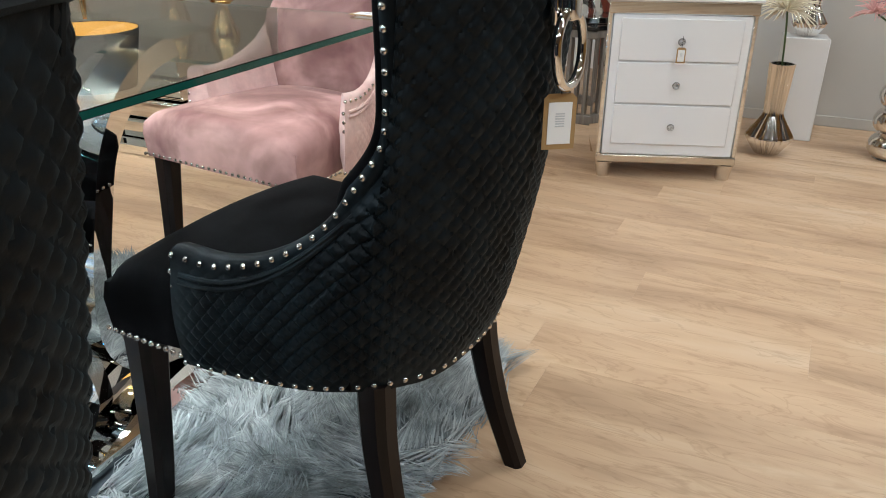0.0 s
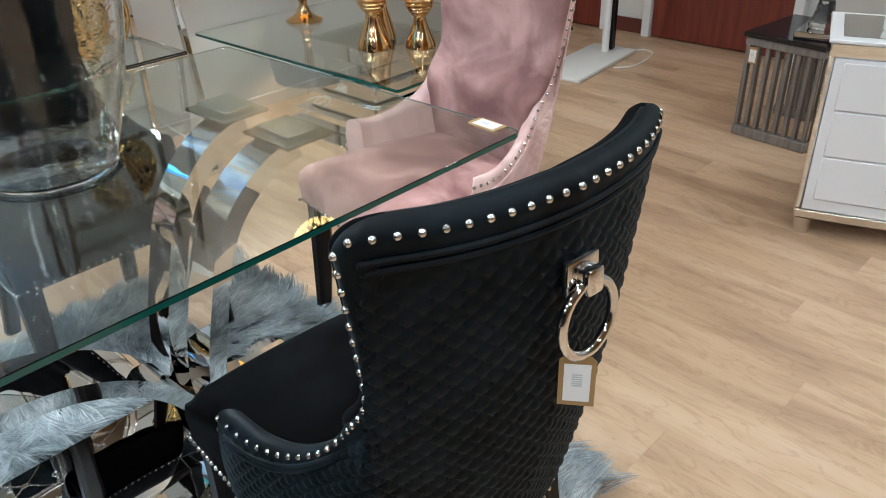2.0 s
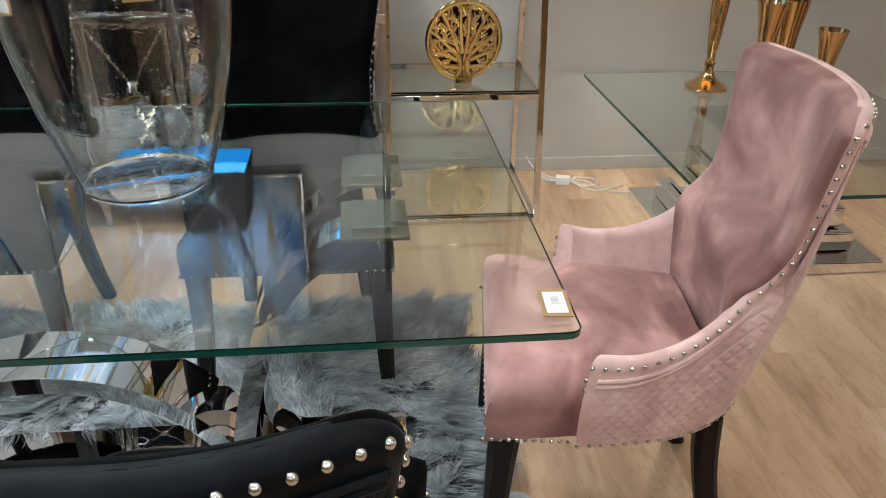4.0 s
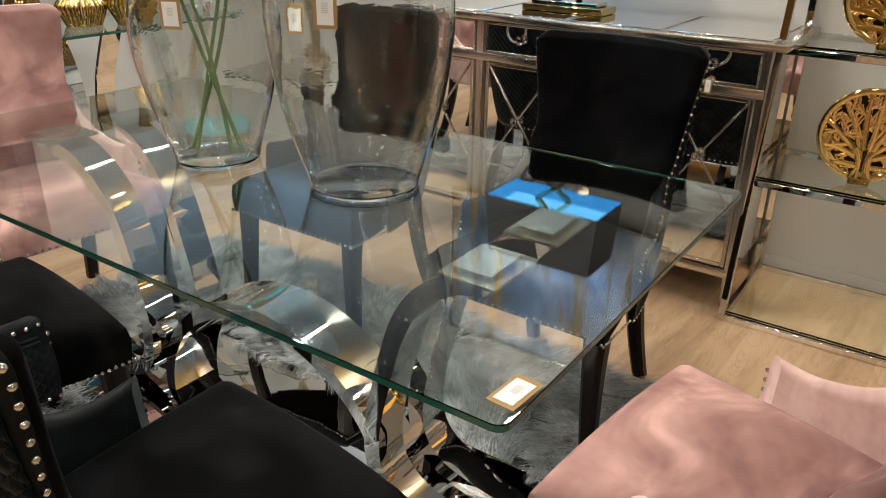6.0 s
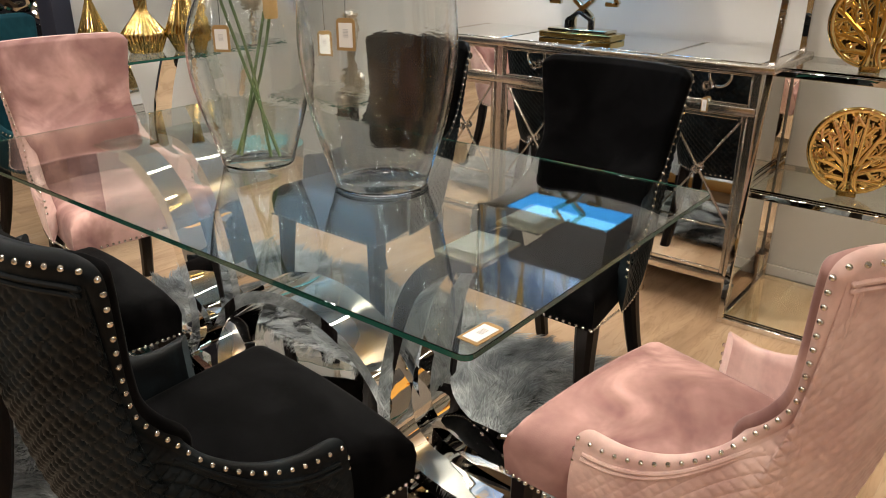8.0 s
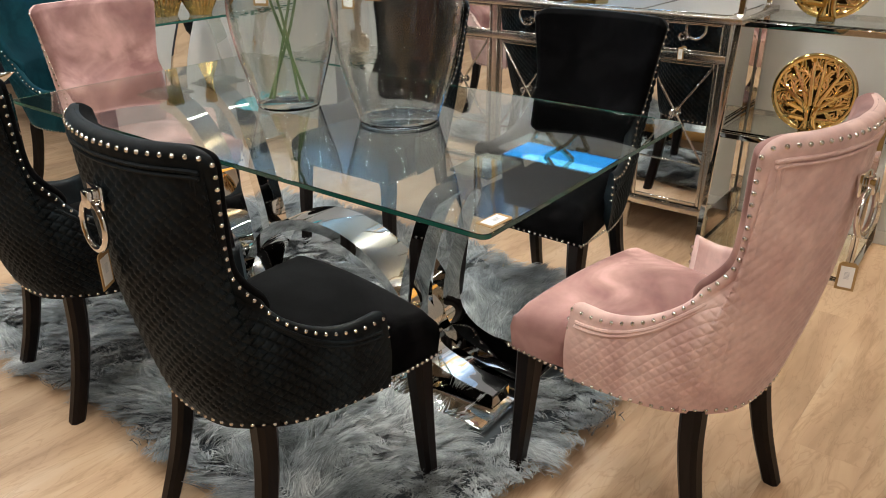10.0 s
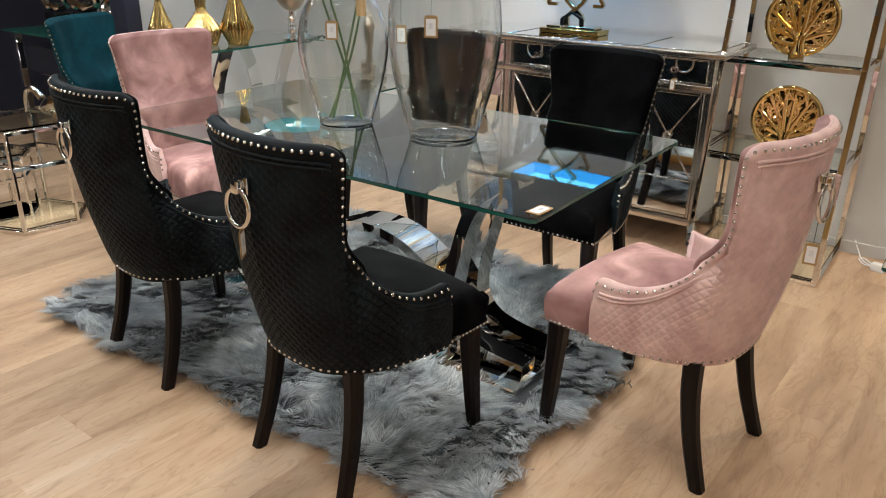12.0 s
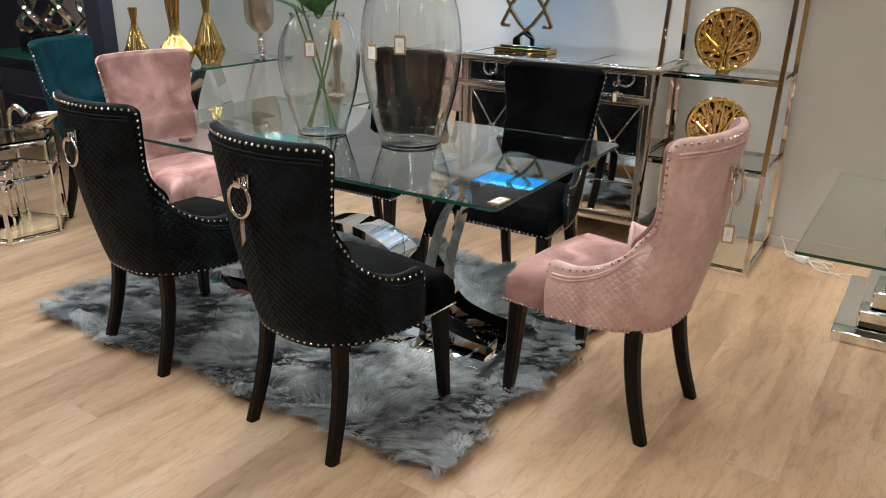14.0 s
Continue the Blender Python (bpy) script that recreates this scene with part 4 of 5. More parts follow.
# ---- abstract picture above the sideboard ----
def drip_paint():
    """Blue and grey-white washes with gold runs trickling down."""
    m = mat("dripped acrylic paint", (0.3, 0.4, 0.5), 0.45)
    wash = ramp(m, noisy(m, 2.6, 6, stretch=(1.6, 1, 1.0)), [(0.34, (0.05, 0.08, 0.13)), (0.46, (0.16, 0.24, 0.33)), (0.56, (0.42, 0.46, 0.48)), (0.70, (0.70, 0.70, 0.68))])
    runs = noisy(m, 1.0, 5, stretch=(9, 1, 1.1), rough=0.62)
    mask = ramp(m, runs, [(0.52, (0, 0, 0)), (0.62, (1, 1, 1))])
    mix = m.node_tree.nodes.new("ShaderNodeMix")
    mix.data_type = "RGBA"
    wire(m, mask, mix.inputs["Factor"])
    wire(m, wash, mix.inputs["A"])
    mix.inputs["B"].default_value = (0.34, 0.19, 0.045, 1)
    wire(m, mix.outputs["Result"], bsdf(m).inputs["Base Color"])
    bump(m, runs, 0.3, 0.004)
    return m


picture = thing("abstract_painting", pose(-0.31, WALL_Y - 0.001, 1.90), "abstract blue and white canvas with gold drips, on the wall", "painting")
part("canvas", box(-0.545, 0.545, -0.030, -0.002, -0.38, 0.38, 0.004, 2), drip_paint(), picture, "canvas with dripped paint", smooth=False)
for x0, x1, z0, z1 in ((-0.560, -0.547, -0.395, 0.395), (0.547, 0.560, -0.395, 0.395), (-0.5465, 0.5465, -0.395, -0.382), (-0.5465, 0.5465, 0.382, 0.395)):
    part("frame_bar", box(x0, x1, -0.036, -0.001, z0, z1, 0.002, 1), silver_trim, picture, "thin silver frame bar")


# ---- ladder shelf with the gold trees ----
HX0, HX1 = 0.602, 1.196
shelf = thing("display_shelf", pose(0, 0, 0), "chrome ladder shelf with glass shelves against the wall", "shelf")


def front_y(z):
    return 1.390 + 0.15 * z


for x in (HX0 + 0.012, HX1 - 0.012):
    part("post", bar((x, front_y(0), 0), (x, front_y(2.0), 2.0), 0.024, 0.024), chrome, shelf, "slanting polished front post")
    part("post", bar((x, 1.895, 0), (x, 1.895, 2.0), 0.024, 0.024), chrome, shelf, "upright polished back post")
for z in (0.012, 0.488, 0.908, 1.335, 1.76):
    y0 = front_y(z)
    bm = bmesh.new()
    for p, q in (((HX0, y0, z), (HX1, y0, z)), ((HX0, 1.885, z), (HX1, 1.885, z))):
        bar(p, q, 0.022, 0.022, bm=bm)
    for x in (HX0 + 0.012, HX1 - 0.012):
        bar((x, y0, z), (x, 1.885, z), 0.020, 0.020, bm=bm)
    part("shelf_frame", bm, chrome, shelf, "polished shelf frame")
    g = part("glass_shelf", box(HX0 + 0.02, HX1 - 0.02, y0 + 0.01, 1.88, z + 0.0115, z + 0.0185, 0.001, 1), glass_top, shelf, "clear glass shelf")
    g.visible_shadow = False


# near-black gold that stands in for the shaded depth of the openwork
gap_shade = mat("dark gap shade", (0.035, 0.021, 0.008), 0.38, 1)
gold_bright = mat("polished gold", (0.90, 0.70, 0.32), 0.15, 1)
wire(gold_bright, ramp(gold_bright, noisy(gold_bright, 40, 3), [(0.3, (0.05, 0.05, 0.05)), (0.8, (0.14, 0.14, 0.14))]), bsdf(gold_bright).inputs["Roughness"])


def gold_tree(m):
    """A round openwork tree of life on a small foot."""
    t = thing("tree_ornament", m, "round gold openwork tree ornament on a glass shelf", "ornament", "gold tree ornaments")
    R = 0.140
    c = Vector((0, 0, 0.158))
    part("hoop", tube([c + Vector((R * math.cos(a), 0, R * math.sin(a))) for a in [2 * math.pi * i / 56 for i in range(56)]], 0.0062, 10, closed=True, flat=1.8), gold_bright, t, "gold hoop")
    rng = random.Random(4)
    bm = bmesh.new()
    def at(x, z):
        return Vector((x, rng.uniform(-0.003, 0.003), z))

    def reach(p, d):
        """How far a ray in the disc's plane runs until the hoop."""
        o = Vector((p.x - c.x, 0, p.z - c.z))
        k = o.dot(d)
        return -k + math.sqrt(max(0.0, k * k - o.length_squared + R * R))

    def limb(p, deg, length, bend, rad, level):
        """A forked limb: it bows towards its end and throws twigs to both sides."""
        pts, a, step = [p], deg, length / 6
        for i in range(6):
            a += bend / 6 + rng.uniform(-4, 4)
            q = pts[-1] + Vector((math.sin(radians(a)), 0, math.cos(radians(a)))) * step
            o = Vector((q.x - c.x, 0, q.z - c.z))
            if o.length > R:
                q = c + o.normalized() * R
            pts.append(q)
        tube(smooth_path(pts, 14), rad, 7, bm=bm, taper=0.6, flat=1.5)
        if level < 2:
            for i, sgn in ((1, -1), (2, 1), (3, -1), (4, 1), (5, -1)) if level == 0 else ((1, 1), (2, -1), (3, 1), (4, -1), (5, 1)):
                turn = a + sgn * rng.uniform(32, 48) * (1 if deg <= 0 or level else -1)
                d = Vector((math.sin(radians(turn)), 0, math.cos(radians(turn))))
                run = min(reach(pts[i], d), rng.uniform(0.045, 0.065) if level == 0 else rng.uniform(0.022, 0.034))
                if run > 0.010:
                    limb(pts[i], turn, run, rng.uniform(-14, 14), rad * 0.70, level + 1)

    for off in (-0.017, -0.006, 0.006, 0.017):
        tube(smooth_path([at(off * 1.5, 0.015), at(off * 0.85, 0.05), at(off, 0.085), at(off * 1.8, 0.115)], 10), 0.0088, 8, bm=bm, taper=0.75, flat=1.6)
    for x, z, deg, length, bend in ((-0.024, 0.085, -62, 0.135, -30), (-0.028, 0.105, -42, 0.165, -14), (-0.018, 0.112, -22, 0.185, -10), (-0.006, 0.11, -6, 0.20, 4),
                                    (0.008, 0.11, 9, 0.20, -3), (0.018, 0.112, 25, 0.185, 10), (0.028, 0.105, 45, 0.165, 14), (0.024, 0.085, 64, 0.135, 30),
                                    (-0.018, 0.055, -74, 0.125, -38), (0.018, 0.055, 76, 0.125, 38)):
        limb(at(x, z), deg, length, bend, 0.0080, 0)
    part("tree_relief", bm, gold_bright, t, "branching gold tree")
    # added disc: darkens the gaps as shade between the branches would
    part("gap_disc", lathe([(0.0005, 0.009), (R - 0.004, 0.009), (R - 0.003, 0.012), (R - 0.004, 0.015), (0.0005, 0.015)], 48, m=pose(0, 0, c.z, -90)), gap_shade, t, "dark disc for the shade between the branches")
    part("foot", slab(rounded_rect(-0.032, 0.032, -0.022, 0.022, 0.01), 0.0005, 0.020, bevel=0.002), gold, t, "small gold foot")
    return t


tree_low = gold_tree(pose(0.908, 1.600, 0.488 + 0.019, 0, 0, 8))
copy_thing(tree_low, pose(0.895, 1.620, 0.908 + 0.019, 0, 0, 8))
copy_thing(tree_low, pose(0.92, 1.70, 1.335 + 0.019, 0, 0, 5))

# power adapter and cable
cable_white = plastic_white
adapter = thing("power_adapter", pose(1.384, 1.755, 0.0, 0, 0, -15), "white power adapter with cable on the floor", "adapter")
part("case", box(-0.03, 0.03, -0.02, 0.02, 0.001, 0.036, 0.004, 2), cable_white, adapter)
part("cable", tube(smooth_path([(-0.03, 0, 0.015), (-0.10, 0.06, 0.010), (-0.16, 0.12, 0.05), (-0.23, 0.16, 0.13), (-0.36, 0.10, 0.075), (-0.55, 0.06, 0.055), (-0.72, 0.06, 0.06)], 40), 0.0032, 6), cable_white, adapter, "thin white cable")
part("cable", tube(smooth_path([(0.03, 0, 0.015), (0.09, -0.02, 0.006), (0.15, 0.02, 0.006), (0.12, 0.07, 0.008), (0.05, 0.05, 0.012), (0.06, -0.03, 0.016), (0.14, -0.06, 0.006), (0.26, 0.02, 0.006)], 40), 0.0032, 6), cable_white, adapter, "coiled white cable")
part("cable", tube(smooth_path([(-0.03, -0.006, 0.015), (-0.075, 0.02, 0.006), (-0.115, 0.065, 0.006), (-0.10, 0.085, 0.008), (-0.055, 0.055, 0.006), (-0.025, 0.03, 0.012)], 28), 0.0032, 6), cable_white, adapter, "looped white cable")
part("cable", tube(smooth_path([(0.03, 0.006, 0.02), (0.10, 0.03, 0.010), (0.16, -0.03, 0.006), (0.23, -0.055, 0.005), (0.31, -0.05, 0.005)], 28), 0.0032, 6), cable_white, adapter, "trailing white cable")

# ---- glass side table on the right, with the gold lamp ----
side_table = thing("glass_side_table", pose(0, 0, 0), "low glass table on a mirrored stepped pedestal", "side table")
RT = 0.45
tp = part("tabletop", slab(rounded_rect(1.470, 2.57, 0.592, 1.905, 0.015), RT - 0.012, RT, bevel=0.001), [glass_top, glass_edge], side_table, "clear glass top with a green edge", smooth=False)
for f in tp.data.polygons:
    if abs(f.normal.z) < 0.3:
        f.material_index = 1
tp.visible_shadow = False
part("base_plate", box(1.625, 2.325, 0.90, 1.60, 0.001, 0.045, 0.004, 1), mirror, side_table, "mirrored base plate")
for i in range(5):
    s = 0.27 - 0.035 * i if i < 3 else 0.17 + 0.04 * (i - 3)
    part("mirror_block", box(1.975 - s, 1.975 + s, 1.25 - s, 1.25 + s, 0.047 + 0.078 * i, 0.047 + 0.078 * i + 0.074, 0.006, 1), mirror, side_table, "bevelled mirror block")

gold_lamp = thing("table_lamp", pose(1.92, 1.67, RT), "slim gold table lamp with round grey shade, warm light", "table lamp")
part("foot", lathe([(0.085, 0.001), (0.086, 0.010), (0.060, 0.022), (0.035, 0.040), (0.020, 0.070), (0.018, 0.090)], 36), gold_copper, gold_lamp, "round gold foot")
part("stem", lathe([(0.018, 0.09), (0.026, 0.10), (0.016, 0.115), (0.020, 0.14), (0.034, 0.30), (0.042, 0.46), (0.036, 0.50), (0.014, 0.52), (0.010, 0.60)], 36, ribs=14, rib_depth=0.10), gold_copper, gold_lamp, "fluted gold stem")
round_shade(gold_lamp, 0.215, 0.17, 0.64, 0.90, glow_mat("amber lit lining", AMBER, 1.0))
shade_light(1.92, 1.67, RT + 0.80, 4, (1.0, 0.58, 0.22))


def hourglass_vase(x, y, k, label):
    """A ringed gold vase with a flared foot."""
    v = thing("gold_vase", pose(x, y, RT), label, "vase", "gold ringed vases")
    prof = [(0.068, 0.001), (0.066, 0.02), (0.048, 0.06), (0.030, 0.11), (0.026, 0.135)]
    n = 60
    for i in range(n + 1):
        f = i / n
        prof.append((0.028 + 0.034 * math.sin(math.pi * f) ** 0.7 + 0.003 * math.sin(2 * math.pi * 8 * f), 0.14 + 0.12 * f))
    prof += [(0.024, 0.27), (0.026, 0.32), (0.040, 0.40), (0.048, 0.43), (0.045, 0.43), (0.020, 0.33)]
    part("body", lathe([(r * k, z * k) for r, z in prof], 40), gold_copper, v)
    return v


hourglass_vase(1.80, 1.06, 1.05, "ringed gold hourglass vase on the low glass table")
hourglass_vase(1.93, 0.92, 0.92, "smaller ringed gold hourglass vase beside the taller")
smooth_v = thing("gold_vase", pose(1.92, 1.16, RT), "smooth gold flared vase behind the ringed ones", "vase", "gold ringed vases")
part("body", lathe([(0.075, 0.001), (0.070, 0.03), (0.045, 0.12), (0.032, 0.22), (0.040, 0.34), (0.055, 0.44), (0.052, 0.44), (0.030, 0.30)], 40), gold_copper, smooth_v)

# small basket chandelier
CHX, CHY, CHZ = 1.69, 1.43, 1.98
chandelier = thing("basket_chandelier", pose(CHX, CHY, CHZ), "small gold basket chandelier with glass beads, lit", "chandelier")
part("rod", tube([(0, 0, 0.14), (0, 0, CEIL - CHZ - 0.002)], 0.006, 8), gold, chandelier, "gold rod")
part("ceiling_rose", lathe([(0.05, CEIL - CHZ - 0.001), (0.05, CEIL - CHZ - 0.01), (0.01, CEIL - CHZ - 0.04)], 20), gold, chandelier, "gold ceiling rose")
part("hoop", tube([(0.145 * math.cos(a), 0.145 * math.sin(a), 0.13) for a in [2 * math.pi * i / 36 for i in range(36)]], 0.008, 8, closed=True), gold, chandelier, "gold hoop")
bead = mat("lit bead", (0.9, 0.75, 0.45), 0.1)
bsdf(bead).inputs["Emission Color"].default_value = (1.0, 0.72, 0.30, 1)
bsdf(bead).inputs["Emission Strength"].default_value = 5.0
bm = bmesh.new()
for row in range(6):
    el = radians(12 + 14 * row)
    n = max(6, int(26 * math.cos(el)))
    for i in range(n):
        a = 2 * math.pi * (i + 0.5 * (row % 2)) / n
        bmesh.ops.create_icosphere(bm, subdivisions=1, radius=0.0105, matrix=pose(0.138 * math.cos(el) * math.cos(a), 0.138 * math.cos(el) * math.sin(a), 0.122 - 0.130 * math.sin(el)))
tagged(part("bead_string", bm, bead, chandelier, "glowing glass beads"), kind="stuff")
part("bowl", lathe([(0.0005, -0.0095), (0.05, 0.002), (0.085, 0.035), (0.102, 0.085), (0.106, 0.122), (0.103, 0.122), (0.098, 0.086), (0.081, 0.038), (0.047, 0.006), (0.0005, -0.005)], 28), gold, chandelier, "gold inner bowl")
# added upward spot: turns the ceiling amber so that the table glass mirrors gold
uplight = bpy.data.lights.new("amber_uplight", "SPOT")
uplight.energy, uplight.color, uplight.spot_size, uplight.spot_blend, uplight.shadow_soft_size = 42, (1.0, 0.66, 0.28), radians(150), 0.4, 0.03
new("amber_uplight", uplight).matrix_world = pose(CHX, CHY, CHZ + 0.15, 180)
part("finial", lathe([(0.0005, -0.035), (0.010, -0.025), (0.006, -0.012), (0.012, 0.0)], 12), gold, chandelier, "gold finial")

# ---- white mirrored bedside chest ----
chest = thing("bedside_chest", pose(2.258, -0.840, 0, 0, 0, -72.0), "white three-drawer bedside chest with mirrored frame", "chest of drawers")
CW, CD, CH = 0.262, 0.36, 0.668
part("carcass", box(-CW + 0.02, CW - 0.02, 0.012, CD, 0.075, CH - 0.02, 0.003, 1), white_lacquer, chest, "white body")
part("side_panel", box(-CW, -CW + 0.018, 0.004, CD, 0.06, CH - 0.02, 0.004, 1), mirror, chest, "mirrored side")
part("side_panel", box(CW - 0.018, CW, 0.004, CD, 0.06, CH - 0.02, 0.004, 1), mirror, chest, "mirrored side")
part("plinth_rail", box(-CW, CW, -0.004, 0.012, 0.060, 0.092, 0.004, 1), silver_trim, chest, "champagne mirrored rail")
part("face_frame", box(-CW + 0.020, CW - 0.020, -0.001, 0.0115, 0.094, CH - 0.058, 0.002, 1), white_lacquer, chest, "white front frame")
part("top_rail", box(-CW, CW, -0.004, 0.012, CH - 0.056, CH - 0.012, 0.004, 1), mirror, chest, "mirrored top rail")
part("top_frame", box(-CW - 0.008, CW + 0.008, -0.010, CD + 0.008, CH - 0.012, CH, 0.003, 1), white_lacquer, chest, "white top frame")
part("top_panel", box(-CW + 0.03, CW - 0.03, 0.028, CD - 0.03, CH + 0.0005, CH + 0.004, 0.001, 1), mirror, chest, "inset mirror top")
for i in range(3):
    z0 = 0.136 + 0.156 * i
    dr = part("drawer", box(-CW + 0.048, CW - 0.048, -0.008, -0.0015, z0, z0 + 0.151, 0.003, 1), white_lacquer, chest, "white drawer front")
    crystal_knob(dr, pose(0, -0.008, z0 + 0.074, 90), 0.014)
for sx in (-1, 1):
    for y0 in (0.0, CD - 0.05):
        b = leg_mesh([(sx * (CW - 0.035), y0 + 0.026, 0.0), (sx * (CW - 0.030), y0 + 0.026, 0.0595)], [0.046, 0.058])
        part("foot", b, silver_trim, chest, "tapered silver foot")
price_tag("price_tag", chest.matrix_basis @ pose(0, -0.040, 0.505, 0, 0, 0), 0.032, 0.055, "small gold framed tag hanging from a drawer knob", 0.04)
for x, h in ((-0.085, 0.17), (0.075, 0.15)):
    pot = thing("ceramic_pot", chest.matrix_basis @ pose(x, 0.13, CH + 0.0045), "small tapered white ceramic pot on the chest", "pot", "white ceramic pots")
    part("body", lathe([(0.036, 0.0), (0.040, 0.006), (0.050, h), (0.046, h), (0.036, 0.03), (0.0005, 0.028)], 6 if x < 0 else 32), white_ceramic, pot)

# ---- slatted console beside the doors ----
grey_wood = mat("grey washed wood", (0.19, 0.165, 0.145), 0.5)
wire(grey_wood, ramp(grey_wood, noisy(grey_wood, 10, 4, stretch=(6, 6, 0.7)), [(0.3, (0.14, 0.12, 0.105)), (0.7, (0.24, 0.21, 0.18))]), bsdf(grey_wood).inputs["Base Color"])
slats = thing("slatted_table", pose(2.900, -0.231, 0, 0, 0, -97), "grey slatted side table with a dark glass top", "side table")
part("tabletop", box(-0.20, 0.20, -0.02, 0.40, 0.435, 0.455, 0.003, 1), black_gloss, slats, "dark glass top")
part("base_rail", box(-0.19, 0.19, -0.01, 0.03, 0.001, 0.045, 0.003, 1), grey_wood, slats, "bottom rail")
part("base_rail", box(-0.19, 0.19, 0.35, 0.39, 0.001, 0.045, 0.003, 1), grey_wood, slats, "bottom rail")
part("top_rail", box(-0.19, 0.19, -0.01, 0.03, 0.40, 0.434, 0.003, 1), grey_wood, slats, "top rail")
part("top_rail", box(-0.19, 0.19, 0.35, 0.39, 0.40, 0.434, 0.003, 1), grey_wood, slats, "top rail")
for i in range(9):
    x = -0.178 + 0.0445 * i
    for y in (0.01, 0.37):
        part("slat", box(x - 0.009, x + 0.009, y - 0.014, y + 0.014, 0.046, 0.399, 0.002, 1), grey_wood, slats)
price_tag("price_tag", slats.matrix_basis @ pose(-0.14, -0.025, 0.40), 0.04, 0.07, "white price tag hanging on the slatted table", 0.03)
book = thing("decor_box", pose(3.02, -0.30, 0.456, 0, 0, 5), "grey glass ornament box on the slatted table", "ornament")
part("body", box(-0.10, 0.10, -0.08, 0.08, 0.0, 0.03, 0.003, 1), mirror_dark, book)
part("lid", lathe([(0.05, 0.031), (0.055, 0.045), (0.04, 0.09), (0.03, 0.14), (0.0005, 0.145)], 20), glass, book, "clear glass top piece")

# floor stand by the doors
stand = thing("display_stand", pose(3.42, 1.05, 0, 0, 0, 5), "white metal display stand with a flat foot", "stand")
part("foot", box(-0.35, 0.35, -0.14, 0.14, 0.001, 0.022, 0.006, 2), plastic_white, stand, "flat white foot plate")
part("pole", tube([(0.22, 0, 0.02), (0.22, 0, 1.6)], 0.022, 14), plastic_white, stand, "white pole")
part("clamp", lathe([(0.03, -0.02), (0.036, -0.01), (0.036, 0.01), (0.03, 0.02)], 16, m=pose(0.22, -0.03, 0.38, 90)), plastic_white, stand, "round white clamp")
part("panel", box(0.25, 0.29, -0.03, 0.03, 0.024, 1.7, 0.004, 1), black_gloss, stand, "dark panel")
part("cable", tube(smooth_path([(0.34, -0.1, 0.004), (0.42, -0.16, 0.004), (0.36, -0.24, 0.004), (0.1, -0.25, 0.004), (0.0, -0.17, 0.004)], 24), 0.004, 6), plastic_white, stand, "white cable")


# ---- silver vases with flowers by the right wall ----
def faceted_vase(x, y, k, label, z=0.0):
    v = thing("silver_vase", pose(x, y, z), label, "vase", "silver floor vases")
    part("body", lathe([(r * k, z * k) for r, z in [(0.05, 0.001), (0.085, 0.05), (0.100, 0.075), (0.095, 0.085), (0.045, 0.165), (0.040, 0.18), (0.046, 0.28), (0.052, 0.385), (0.048, 0.385), (0.038, 0.2)]], 72, ribs=24, rib_depth=0.12), silver_shine, v)
    return v


faceted_vase(2.785, -1.190, 0.98, "silver faceted vase with fluted foot on the floor")
faceted_vase(3.105, -1.265, 0.72, "small silver fluted vase standing on the white plinth", 0.447)
bub = thing("silver_vase", pose(2.92, -1.66, 0), "silver stacked-bubble vase on the floor", "vase", "silver floor vases")
prof = [(0.06, 0.001)]
for z0, r in ((0.0, 0.088), (0.105, 0.088), (0.21, 0.085)):
    for i in range(11):
        f = i / 10
        prof.append((0.052 + (r - 0.052) * math.sin(math.pi * f) ** 0.6, z0 + 0.003 + 0.102 * f))
prof += [(0.036, 0.335), (0.034, 0.36), (0.050, 0.385), (0.046, 0.385), (0.028, 0.35)]
part("body", lathe(prof, 40), silver_shine, bub)
block = solid("display_plinth", box(-0.075, 0.075, -0.09, 0.09, 0.001, 0.446, 0.003, 1), white_lacquer, "slim white display plinth by the wall", "plinth", m=pose(3.105, -1.265, 0, 0, 0, 6))


def burst(name, x, y, z, petal, n, length, label, seed, root, droop=0.3):
    """A spray of thin petals on a stalk that stands in a vase."""
    f = thing(name, pose(x, y, z), label, "flowers", "flower sprays")
    rx, ry, rz = root[0] - x, root[1] - y, root[2] - z
    part("stalk", tube(smooth_path([(rx, ry, rz), (rx * 0.85, ry * 0.85, rz * 0.55), (rx * 0.4, ry * 0.4, rz * 0.2), (0, 0, 0)], 12), 0.004, 7), stem_green, f)
    rng = random.Random(seed)
    bm = bmesh.new()
    for i in range(n):
        az, el = rng.uniform(0, 2 * math.pi), rng.uniform(-0.35, 1.4)
        d = Vector((math.cos(az) * math.cos(el), math.sin(az) * math.cos(el), math.sin(el)))
        ln = length * rng.uniform(0.7, 1.1)
        tube([d * 0.01, d * ln * 0.55 + Vector((0, 0, 0.01)), d * ln + Vector((0, 0, -droop * ln * rng.uniform(0, 0.6)))], 0.0034, 5, bm=bm, taper=0.45)
    part("petals", bm, petal, f, "many thin curling petals")
    return f


burst("flower_spray", 2.795, -1.17, 0.585, petal_cream, 190, 0.14, "cream spider flower in the silver vase", 1, (2.785, -1.19, 0.24))
burst("flower_spray", 3.06, -1.33, 0.80, petal_pink, 170, 0.14, "pink feathery flower beside the cream one", 2, (3.105, -1.265, 0.66))
burst("flower_spray", 2.93, -1.63, 0.62, petal_mauve, 90, 0.13, "mauve silk flower in the bubble vase", 3, (2.923, -1.657, 0.352))
burst("flower_spray", 3.01, -1.50, 0.57, petal_pink, 60, 0.09, "pale pink silk flower in the bubble vase", 4, (2.917, -1.663, 0.352))

